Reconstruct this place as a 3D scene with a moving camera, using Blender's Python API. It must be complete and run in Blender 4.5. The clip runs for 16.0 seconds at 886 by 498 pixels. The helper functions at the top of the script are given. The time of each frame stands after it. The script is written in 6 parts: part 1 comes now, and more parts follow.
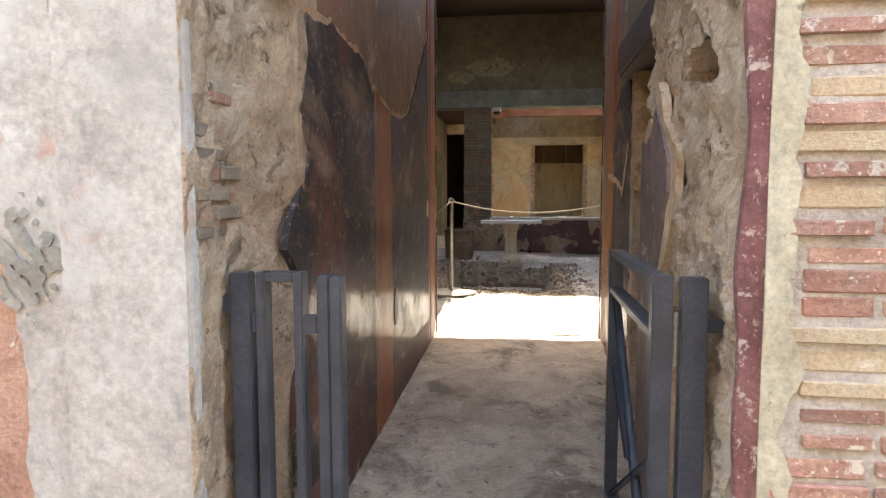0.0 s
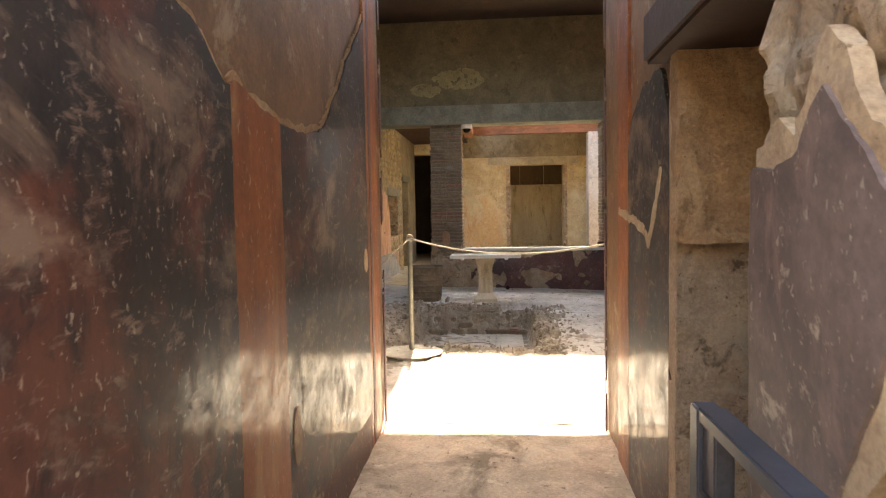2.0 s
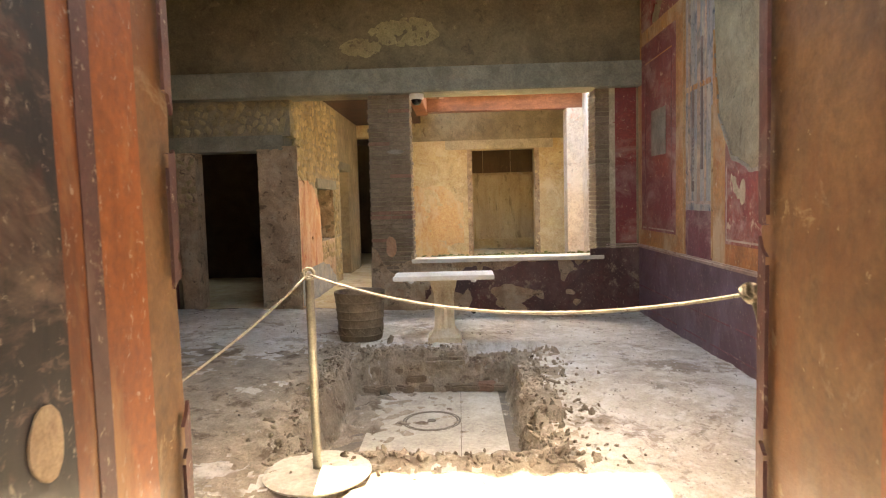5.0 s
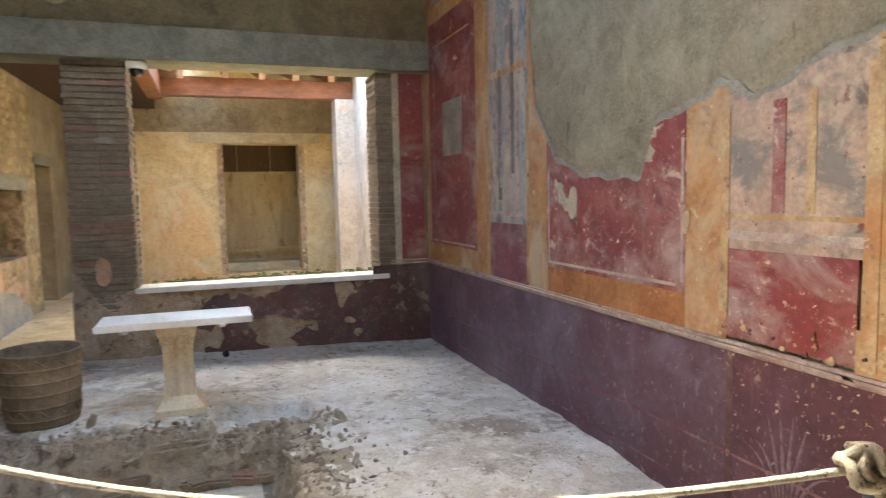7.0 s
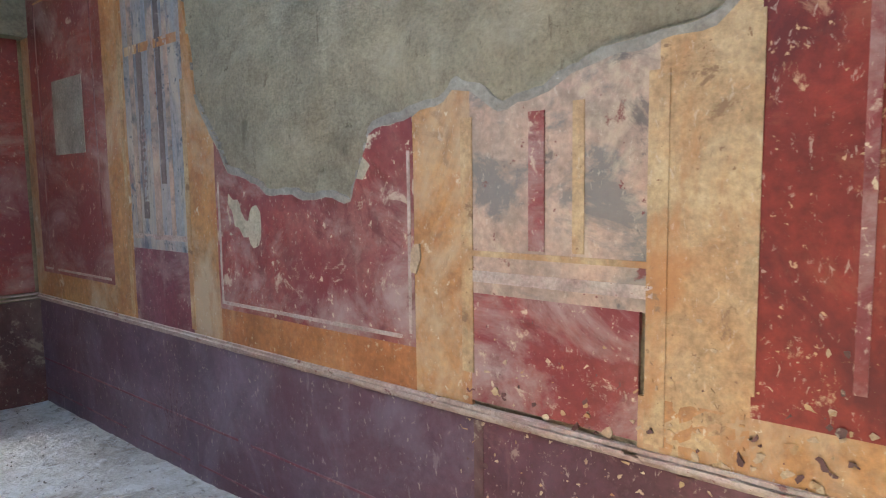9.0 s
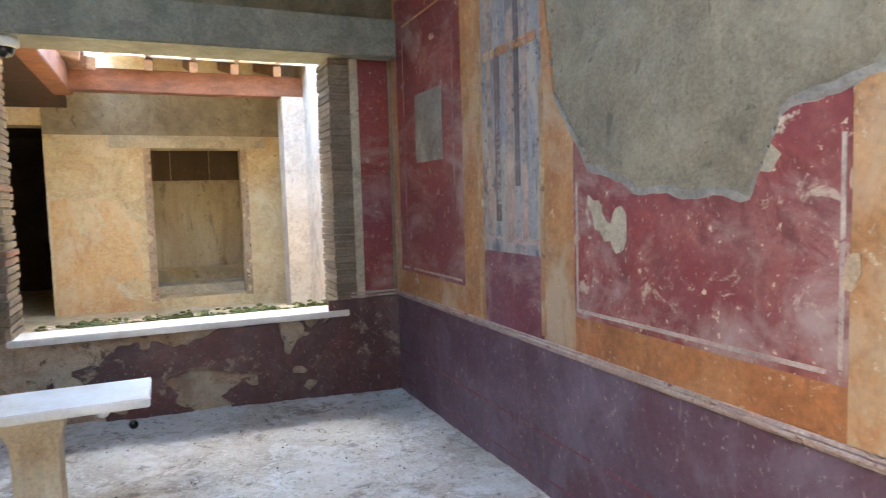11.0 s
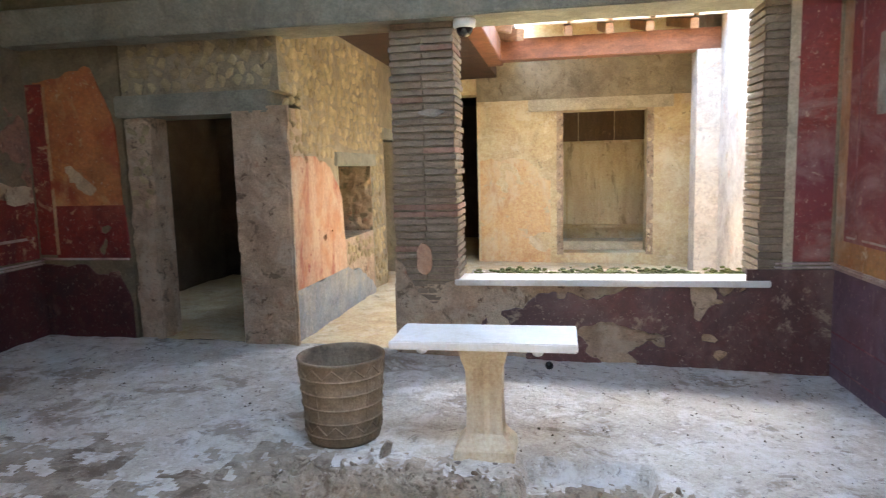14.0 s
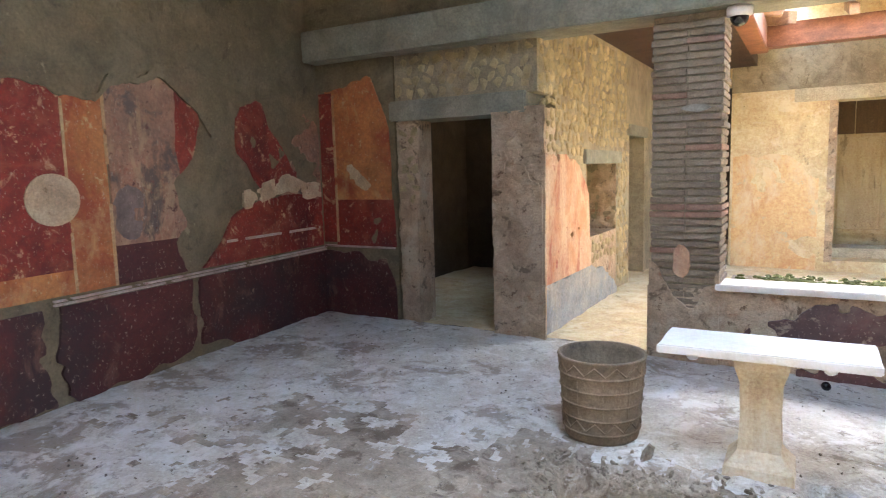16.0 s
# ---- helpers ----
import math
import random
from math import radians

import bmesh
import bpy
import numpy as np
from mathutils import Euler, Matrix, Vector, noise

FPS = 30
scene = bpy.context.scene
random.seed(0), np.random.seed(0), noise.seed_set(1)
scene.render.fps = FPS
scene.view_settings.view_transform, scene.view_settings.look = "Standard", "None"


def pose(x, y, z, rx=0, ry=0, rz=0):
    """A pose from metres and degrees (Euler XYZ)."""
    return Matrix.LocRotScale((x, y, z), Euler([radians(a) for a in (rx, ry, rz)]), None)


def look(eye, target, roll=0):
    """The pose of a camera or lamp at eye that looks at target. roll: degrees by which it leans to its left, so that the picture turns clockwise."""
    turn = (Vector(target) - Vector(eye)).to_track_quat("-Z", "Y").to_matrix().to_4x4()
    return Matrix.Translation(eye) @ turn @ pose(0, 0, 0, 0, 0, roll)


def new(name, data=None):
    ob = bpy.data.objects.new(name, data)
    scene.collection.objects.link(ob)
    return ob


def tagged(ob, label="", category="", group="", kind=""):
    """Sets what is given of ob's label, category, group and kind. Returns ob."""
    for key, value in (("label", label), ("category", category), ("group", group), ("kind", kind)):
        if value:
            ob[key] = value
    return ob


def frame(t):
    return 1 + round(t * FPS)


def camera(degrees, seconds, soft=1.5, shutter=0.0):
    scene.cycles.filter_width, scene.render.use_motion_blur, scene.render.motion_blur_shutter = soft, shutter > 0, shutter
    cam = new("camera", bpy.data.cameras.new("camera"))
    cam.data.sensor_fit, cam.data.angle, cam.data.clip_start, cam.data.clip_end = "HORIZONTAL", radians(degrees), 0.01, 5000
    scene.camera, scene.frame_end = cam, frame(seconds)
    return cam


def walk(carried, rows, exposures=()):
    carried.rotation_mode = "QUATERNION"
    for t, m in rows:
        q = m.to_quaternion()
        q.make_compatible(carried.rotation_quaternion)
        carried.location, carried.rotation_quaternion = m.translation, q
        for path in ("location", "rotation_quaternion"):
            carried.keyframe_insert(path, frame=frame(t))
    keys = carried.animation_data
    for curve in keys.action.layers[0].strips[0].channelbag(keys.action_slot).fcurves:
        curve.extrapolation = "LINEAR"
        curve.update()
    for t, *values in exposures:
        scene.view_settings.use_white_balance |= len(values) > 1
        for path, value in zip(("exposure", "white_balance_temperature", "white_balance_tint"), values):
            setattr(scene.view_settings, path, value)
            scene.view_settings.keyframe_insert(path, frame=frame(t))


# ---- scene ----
cam = camera(68.8, 16.0, soft=1.15, shutter=0.2)
EXPOSURES = [(0, 3.3, 6700, 10), (0.6, 3.45, 7200, 12), (1.5, 4.05, 7600, 12), (3.2, 3.48, 7900, 11), (5.3, 4.5, 8300, 11), (8, 4.35, 6100, 3), (11, 4.65, 6100, 5), (13, 4.7, 6200, 6), (16, 5.25, 6300, 7)]
PATH = [
    (0, (-0.192, 0.204, 1.688), (-0.443, 2.181, 1.519), -0.1),
    (0.5, (-0.225, 0.607, 1.741), (-0.478, 2.582, 1.561), -1.1),
    (1, (-0.269, 1.002, 1.777), (-0.496, 2.985, 1.651), -0.4),
    (1.5, (-0.239, 1.397, 1.768), (-0.412, 3.388, 1.675), -0.6),
    (2, (-0.203, 1.777, 1.832), (-0.381, 3.766, 1.724), -1.0),
    (2.5, (-0.282, 2.18, 1.93), (-0.46, 4.168, 1.807), -1.0),
    (3, (-0.299, 2.556, 1.941), (-0.46, 4.544, 1.792), -1.3),
    (3.2, (-0.341, 2.755, 1.955), (-0.433, 4.745, 1.769), -1.3),
    (5.3, (-0.253, 4.728, 1.992), (-0.284, 6.723, 1.846), -1.7),
    (5.5, (-0.267, 4.912, 2.012), (-0.217, 6.906, 1.866), -1.6),
    (6, (-0.248, 5.32, 2.007), (0.052, 7.291, 1.856), -1.5),
    (6.5, (-0.2, 5.72, 2.051), (0.208, 7.671, 1.895), -1.5),
    (7, (-0.148, 6.049, 2.05), (0.515, 7.928, 1.883), -1.2),
    (7.5, (-0.055, 6.299, 2.106), (1.145, 7.889, 1.928), -0.6),
    (8, (0.104, 6.529, 2.129), (1.596, 7.848, 1.938), -0.6),
    (8.2, (0.153, 6.616, 2.16), (1.693, 7.876, 1.96), -0.7),
    (10.3, (0.2, 7.3, 2.168), (1.429, 8.87, 2.007), -1.3),
    (10.5, (0.197, 7.329, 2.166), (1.301, 8.99, 2.009), -1.4),
    (11, (0.168, 7.347, 2.137), (0.958, 9.178, 1.984), -1.6),
    (11.5, (0.129, 7.372, 2.135), (0.621, 9.304, 1.97), -1.6),
    (12, (0.099, 7.386, 2.123), (0.38, 9.356, 1.93), -1.6),
    (12.5, (0.079, 7.388, 2.123), (0.215, 9.371, 1.903), -1.5),
    (13, (0.072, 7.395, 2.121), (0.112, 9.38, 1.881), -1.5),
    (13.5, (0.03, 7.392, 2.13), (-0.052, 9.374, 1.88), -1.4),
    (14, (-0.024, 7.39, 2.144), (-0.376, 9.344, 1.9), -1.5),
    (14.5, (-0.077, 7.382, 2.136), (-0.689, 9.272, 1.9), -1.6),
    (15, (-0.116, 7.347, 2.153), (-0.876, 9.182, 1.916), -1.5),
    (15.5, (-0.161, 7.299, 2.161), (-1.034, 9.083, 1.926), -1.5),
    (16, (-0.239, 7.235, 2.17), (-1.223, 8.96, 1.931), -1.5),
]
walk(cam, [(t, look(eye, target, roll)) for t, eye, target, roll in PATH], EXPOSURES)

# ---- light ----
SUN_WAY = Vector((-0.16, 2.3, 4.45)).normalized()
world = bpy.data.worlds.new("sky")
world.use_nodes = True
scene.world = world
sky = world.node_tree.nodes.new("ShaderNodeTexSky")
sky.sky_type, sky.sun_disc = "NISHITA", False
sky.air_density, sky.dust_density = 1.4, 3.0
sky.sun_elevation = math.asin(SUN_WAY.z)
sky.sun_rotation = math.atan2(SUN_WAY.x, SUN_WAY.y)
world.node_tree.nodes["Background"].inputs[1].default_value = 0.15
world.node_tree.links.new(sky.outputs[0], world.node_tree.nodes["Background"].inputs[0])
sun_data = bpy.data.lights.new("sun", "SUN")
sun_data.energy, sun_data.angle, sun_data.color = 2.0, radians(0.5), (1.0, 0.95, 0.86)
sun = new("sun", sun_data)
sun.matrix_world = look(SUN_WAY * 40, (0, 0, 0))


# ---- materials ----
def srgb(r, g, b):
    return tuple(((c / 255 + 0.055) / 1.055) ** 2.4 if c > 10 else c / 3294 for c in (r, g, b)) + (1.0,)


def surf(name, base, stain, fleck=None, big=1.2, fine=14.0, rough=0.85, bump=0.4, fleck_at=0.62, fleck_scale=5.0, wear=0.55, coat=0.0, metal=0.0, vary=0.0, bump_scale=1.0, streak=0.0, layers=(), gloss=0.16):
    """A weathered surface: base colour, large stains, flecks of what lies under it, fine grain and relief."""
    m = bpy.data.materials.new(name)
    m.use_nodes = True
    nt = m.node_tree
    n, l = nt.nodes, nt.links
    bsdf = n["Principled BSDF"]
    bsdf.inputs["Metallic"].default_value = metal
    if coat:
        bsdf.inputs["Coat Weight"].default_value = coat
        bsdf.inputs["Coat Roughness"].default_value = gloss
        bsdf.inputs["Coat IOR"].default_value = 1.6
    geo = n.new("ShaderNodeNewGeometry")
    src = geo.outputs["Position"]
    if streak:
        mp = n.new("ShaderNodeMapping")
        mp.inputs["Scale"].default_value = (1, 1, streak)
        l.new(src, mp.inputs[0])
        streaked = mp.outputs[0]
    else:
        streaked = src

    def tex(scale, detail, v, rgh=0.6, dist=0.0):
        t = n.new("ShaderNodeTexNoise")
        t.inputs["Scale"].default_value, t.inputs["Detail"].default_value, t.inputs["Roughness"].default_value = scale, detail, rgh
        t.inputs["Distortion"].default_value = dist
        l.new(v, t.inputs["Vector"])
        return t.outputs[0]

    def ramp(v, a, b):
        r = n.new("ShaderNodeMapRange")
        r.inputs[1].default_value, r.inputs[2].default_value = a, b
        l.new(v, r.inputs[0])
        return r.outputs[0]

    def mix(f, a, b, mode="MIX"):
        x = n.new("ShaderNodeMix")
        x.data_type, x.blend_type = "RGBA", mode
        for sock, val in ((x.inputs[0], f), (x.inputs[6], a), (x.inputs[7], b)):
            if isinstance(val, (tuple, float)):
                sock.default_value = val
            else:
                l.new(val, sock)
        return x.outputs[2]

    col = mix(ramp(tex(big, 6, streaked, 0.65, 0.6), wear - 0.16, wear + 0.16), base, stain)
    grain = tex(fine * 4, 6, src, 0.7)
    col = mix(0.55, col, mix(ramp(grain, 0.3, 0.7), (0.28, 0.28, 0.28, 1), (0.78, 0.78, 0.78, 1)), "OVERLAY")
    blot = tex(fine * 0.3, 5, streaked, 0.7, 0.8)
    col = mix(0.5, col, mix(ramp(blot, 0.35, 0.68), (0.3, 0.3, 0.3, 1), (0.7, 0.7, 0.7, 1)), "OVERLAY")
    for k, (tone, scale, lo, hi, zs, amount) in enumerate(layers):
        mp2 = n.new("ShaderNodeMapping")
        mp2.inputs["Scale"].default_value = (1, 1, zs)
        mp2.inputs["Location"].default_value = (3.7 * k + 1.3, 1.9 * k, 5.1 * k)
        l.new(src, mp2.inputs[0])
        mask = ramp(tex(scale, 9, mp2.outputs[0], 0.68, 0.5), lo, hi)
        mul = n.new("ShaderNodeMath")
        mul.operation = "MULTIPLY"
        mul.inputs[1].default_value = amount
        l.new(mask, mul.inputs[0])
        col = mix(mul.outputs[0], col, tone)
    if fleck:
        f = ramp(tex(fleck_scale, 8, src, 0.72, 0.3), fleck_at, fleck_at + 0.05)
        col = mix(f, col, fleck)
        f2 = ramp(tex(fleck_scale * 6, 4, src, 0.6), fleck_at + 0.06, fleck_at + 0.1)
        col = mix(f2, col, fleck)
    if vary:
        info = n.new("ShaderNodeObjectInfo")
        hsv = n.new("ShaderNodeHueSaturation")
        l.new(ramp(info.outputs["Random"], 0, 1), hsv.inputs["Value"])
        hsv.inputs["Value"].default_value = 1
        r = n.new("ShaderNodeMapRange")
        r.inputs[3].default_value, r.inputs[4].default_value = 1 - vary, 1 + vary
        l.new(info.outputs["Random"], r.inputs[0])
        l.new(r.outputs[0], hsv.inputs["Value"])
        l.new(col, hsv.inputs["Color"])
        col = hsv.outputs[0]
    if coat:
        patch = n.new("ShaderNodeMath")
        patch.operation = "MULTIPLY"
        patch.inputs[1].default_value = coat
        l.new(ramp(tex(5.5, 9, src, 0.75, 0.8), 0.36, 0.6), patch.inputs[0])
        l.new(patch.outputs[0], bsdf.inputs["Coat Weight"])
    l.new(col, bsdf.inputs["Base Color"])
    rr = n.new("ShaderNodeMapRange")
    rr.inputs[3].default_value, rr.inputs[4].default_value = max(0.05, rough - 0.12), min(1, rough + 0.12)
    l.new(grain, rr.inputs[0])
    l.new(rr.outputs[0], bsdf.inputs["Roughness"])
    if bump:
        h = mix(0.5, tex(fine * bump_scale, 9, src, 0.72), tex(fine * 0.25 * bump_scale, 6, src, 0.7))
        b = n.new("ShaderNodeBump")
        b.inputs["Strength"].default_value, b.inputs["Distance"].default_value = bump, 0.03
        l.new(h, b.inputs["Height"])
        l.new(b.outputs[0], bsdf.inputs["Normal"])
    return m


M = {}
PALE = srgb(206, 184, 158)
HAZE = srgb(184, 158, 148)
SCRATCH = (srgb(214, 196, 172), 48, 0.6, 0.66, 0.6, 0.5)
M["mortar"] = surf("old_mortar", srgb(158, 145, 118), srgb(132, 120, 98), srgb(100, 90, 70), big=1.4, fine=16, bump=0.9, fleck_at=0.64, fleck_scale=9, layers=((srgb(176, 164, 138), 2.5, 0.53, 0.64, 1, 0.6), (srgb(104, 92, 72), 9, 0.6, 0.66, 0.5, 0.7)))
M["mortar_dark"] = surf("sooty_mortar", srgb(130, 116, 90), srgb(106, 95, 73), srgb(156, 142, 112), big=0.9, fine=12, bump=0.8, fleck_at=0.64, layers=((srgb(150, 136, 108), 1.8, 0.54, 0.66, 1, 0.6), (srgb(84, 74, 58), 6, 0.59, 0.66, 1, 0.6)))
M["rough"] = surf("crumbling_mortar", srgb(192, 168, 140), srgb(160, 134, 108), srgb(116, 94, 74), big=2.5, fine=20, bump=1.3, fleck_at=0.6, fleck_scale=9, layers=((srgb(196, 180, 154), 3, 0.52, 0.62, 1, 0.7), (srgb(160, 112, 84), 4, 0.6, 0.66, 1, 0.6), (srgb(92, 78, 62), 7, 0.58, 0.64, 1, 0.7)))
M["earth"] = surf("trodden_earth", srgb(214, 207, 194), srgb(182, 170, 152), srgb(224, 219, 210), big=1.1, fine=14, bump=1.2, fleck_at=0.57, fleck_scale=3, wear=0.56, layers=((srgb(142, 124, 104), 1.6, 0.55, 0.6, 1, 0.7), (srgb(230, 226, 220), 4, 0.52, 0.62, 1, 0.7), (srgb(120, 106, 90), 7, 0.58, 0.64, 1, 0.6), (srgb(96, 84, 72), 22, 0.6, 0.66, 1, 0.6)))
M["soil"] = surf("crumbly_brown_soil", srgb(176, 162, 142), srgb(144, 128, 108), srgb(198, 188, 172), big=3, fine=16, bump=1.4, fleck_at=0.6, fleck_scale=9, layers=((srgb(96, 78, 62), 5, 0.54, 0.62, 1, 0.7), (srgb(188, 174, 152), 7, 0.57, 0.64, 1, 0.7)))
M["fauces_floor"] = surf("worn_mortar_paving", srgb(188, 170, 148), srgb(150, 132, 112), srgb(204, 190, 168), big=1.6, fine=14, bump=0.8, fleck_at=0.62, fleck_scale=6, rough=0.75, layers=((srgb(88, 76, 64), 1.6, 0.52, 0.62, 1, 0.7), (srgb(190, 178, 160), 5, 0.56, 0.64, 1, 0.6), (srgb(78, 68, 58), 16, 0.61, 0.66, 1, 0.7)))
M["white_plaster"] = surf("white_lime_plaster", srgb(196, 187, 176), srgb(178, 166, 152), srgb(146, 140, 134), big=1.1, fine=8, bump=0.35, fleck_at=0.7, fleck_scale=1.6, layers=((srgb(168, 160, 150), 2.2, 0.56, 0.66, 0.5, 0.55), (srgb(196, 150, 126), 3.0, 0.62, 0.66, 1, 0.6), (srgb(210, 204, 196), 3, 0.5, 0.62, 1, 0.6), (srgb(150, 146, 142), 7, 0.63, 0.67, 0.6, 0.7)))
M["pink_mortar"] = surf("pink_brick_mortar", srgb(206, 160, 136), srgb(186, 140, 118), srgb(226, 214, 200), big=3, fine=16, bump=0.9, fleck_at=0.62, fleck_scale=8)
M["grey_plaster"] = surf("grey_cement_repair", srgb(160, 152, 138), srgb(134, 126, 114), srgb(196, 188, 174), big=3, fine=12, bump=0.5, fleck_at=0.62, fleck_scale=4)
M["joint"] = surf("lime_joint_mortar", srgb(204, 190, 176), srgb(180, 164, 148), srgb(150, 134, 118), big=3, fine=18, bump=0.8)
M["brick"] = surf("fired_brick", srgb(168, 118, 98), srgb(190, 154, 132), srgb(216, 200, 178), big=8, fine=20, bump=0.9, fleck_at=0.57, fleck_scale=12, vary=0.22)
M["brick_pale"] = surf("pale_tuff_block", srgb(204, 180, 146), srgb(184, 160, 130), srgb(220, 208, 188), big=6, fine=20, bump=0.6, vary=0.15)
M["brick_brown"] = surf("dusty_brown_brick", srgb(150, 134, 114), srgb(128, 112, 94), srgb(170, 150, 128), big=3, fine=22, bump=0.9, fleck_at=0.62, fleck_scale=9, vary=0.12)
M["brick_red_old"] = surf("dusty_red_brick", srgb(156, 122, 104), srgb(140, 114, 96), srgb(170, 150, 128), big=3, fine=22, bump=0.8, vary=0.1)
M["purple_band"] = surf("dark_red_painted_band", srgb(112, 68, 64), srgb(140, 98, 90), srgb(186, 164, 148), big=3, fine=14, bump=0.5, fleck_at=0.58, fleck_scale=12, layers=(SCRATCH, (srgb(92, 58, 56), 4, 0.54, 0.64, 0.5, 0.6)))
M["black_fresco"] = surf("blackened_red_fresco", srgb(60, 50, 46), srgb(42, 38, 38), srgb(186, 160, 132), big=1.5, fine=9, rough=0.62, bump=0.12, fleck_at=0.67, fleck_scale=12, coat=0.6, wear=0.52, gloss=0.13,
                         layers=((srgb(112, 60, 44), 1.5, 0.5, 0.6, 1.0, 0.8), (srgb(30, 28, 30), 2.2, 0.48, 0.58, 0.6, 0.8), (srgb(150, 124, 104), 1.9, 0.53, 0.66, 1.5, 0.75), (srgb(136, 112, 96), 9, 0.57, 0.66, 2.2, 0.75), (srgb(28, 26, 28), 8, 0.57, 0.64, 0.5, 0.7), SCRATCH))
M["orange_fresco"] = surf("burnt_orange_fresco", srgb(168, 96, 48), srgb(128, 72, 42), srgb(196, 150, 104), big=2.2, fine=9, rough=0.6, bump=0.12, fleck_at=0.68, coat=0.45, streak=0.25, gloss=0.11,
                          layers=((srgb(92, 56, 40), 3.0, 0.52, 0.66, 0.3, 0.7), (srgb(186, 140, 92), 4.0, 0.56, 0.66, 0.3, 0.6), SCRATCH))
M["smear"] = surf("scorched_ochre_plaster", srgb(142, 106, 70), srgb(112, 82, 56), srgb(172, 144, 106), big=1.8, fine=9, rough=0.65, bump=0.25, coat=0.2, gloss=0.18,
                  layers=((srgb(150, 92, 52), 1.6, 0.5, 0.64, 0.5, 0.7), (srgb(96, 76, 58), 2.6, 0.55, 0.68, 0.5, 0.6), (srgb(190, 166, 132), 3.5, 0.58, 0.66, 1, 0.6)))
M["violet_grey"] = surf("violet_grey_fresco", srgb(128, 110, 102), srgb(104, 90, 86), srgb(186, 168, 148), big=2, fine=8, rough=0.6, bump=0.2, fleck_at=0.62, fleck_scale=5, layers=((srgb(92, 78, 76), 1.4, 0.5, 0.6, 1, 0.7), (srgb(156, 130, 118), 3, 0.54, 0.64, 0.6, 0.7), SCRATCH))
M["pale_line"] = surf("pale_painted_moulding", srgb(196, 180, 166), srgb(170, 138, 126), srgb(140, 96, 92), big=5, fine=18, bump=0.4, fleck_at=0.6, fleck_scale=12)
M["red"] = surf("red_fresco", srgb(146, 66, 56), srgb(134, 72, 70), srgb(206, 168, 146), big=1.3, fine=7, rough=0.5, bump=0.12, fleck_at=0.635, fleck_scale=4,
                layers=((srgb(128, 62, 70), 0.9, 0.46, 0.6, 1.4, 0.75), (HAZE, 1.5, 0.48, 0.68, 1.6, 0.8), (srgb(112, 36, 34), 2.3, 0.55, 0.66, 1, 0.6), (PALE, 7, 0.63, 0.67, 1, 0.8), SCRATCH))
M["red_worn"] = surf("worn_red_fresco", srgb(146, 64, 58), srgb(150, 100, 92), srgb(214, 194, 162), big=1.7, fine=6, rough=0.6, bump=0.2, fleck_at=0.6, fleck_scale=4,
                     layers=((srgb(126, 50, 56), 1.4, 0.5, 0.6, 1, 0.7), (HAZE, 2.0, 0.48, 0.64, 1.3, 0.85), (PALE, 4.5, 0.6, 0.64, 1, 0.85), (srgb(104, 44, 42), 3.5, 0.56, 0.64, 1, 0.6), SCRATCH))
M["ochre"] = surf("ochre_fresco", srgb(190, 140, 86), srgb(170, 120, 76), srgb(214, 196, 164), big=2, fine=8, rough=0.6, bump=0.15, fleck_at=0.61, fleck_scale=5,
                  layers=((srgb(204, 180, 146), 2.0, 0.48, 0.62, 0.6, 0.8), (srgb(178, 104, 56), 2.8, 0.54, 0.66, 0.7, 0.7), (srgb(150, 120, 92), 5, 0.6, 0.66, 1, 0.6), SCRATCH))
M["band"] = surf("deep_orange_fresco", srgb(178, 116, 66), srgb(160, 100, 58), srgb(204, 176, 136), big=2, fine=8, rough=0.6, bump=0.15, fleck_at=0.61, fleck_scale=5, layers=((srgb(196, 150, 104), 2.0, 0.5, 0.62, 0.8, 0.7), (srgb(140, 84, 52), 2.8, 0.54, 0.66, 0.7, 0.7), SCRATCH))
M["wine"] = surf("wine_red_dado_fresco", srgb(100, 56, 62), srgb(84, 52, 58), srgb(164, 140, 124), big=1.5, fine=8, rough=0.5, bump=0.15, fleck_at=0.63, fleck_scale=5, layers=((srgb(118, 84, 92), 1.6, 0.5, 0.66, 0.8, 0.7), (srgb(140, 104, 98), 5, 0.58, 0.66, 0.5, 0.6), SCRATCH))
M["violet"] = surf("violet_dado_fresco", srgb(102, 76, 86), srgb(120, 98, 108), srgb(178, 158, 150), big=1.3, fine=8, rough=0.45, bump=0.12, fleck_at=0.655, fleck_scale=5,
                   layers=((srgb(100, 56, 62), 0.8, 0.46, 0.62, 1, 0.7), (srgb(136, 122, 132), 1.8, 0.52, 0.68, 0.6, 0.7), (srgb(150, 130, 128), 9, 0.62, 0.66, 0.3, 0.6), SCRATCH))
M["violet_red"] = surf("purple_red_fresco", srgb(128, 66, 74), srgb(120, 76, 84), srgb(186, 156, 146), big=2, fine=8, rough=0.55, bump=0.15, fleck_at=0.62,
                       layers=((HAZE, 2.4, 0.5, 0.66, 1, 0.7), SCRATCH))
M["dado_red"] = surf("dark_red_dado_fresco", srgb(104, 64, 58), srgb(92, 72, 68), srgb(158, 138, 118), big=1.6, fine=7, rough=0.6, bump=0.2, fleck_at=0.6, fleck_scale=3,
                     layers=((srgb(132, 108, 98), 2.2, 0.52, 0.66, 0.8, 0.7), (srgb(78, 56, 54), 1.4, 0.52, 0.62, 1, 0.6), SCRATCH))
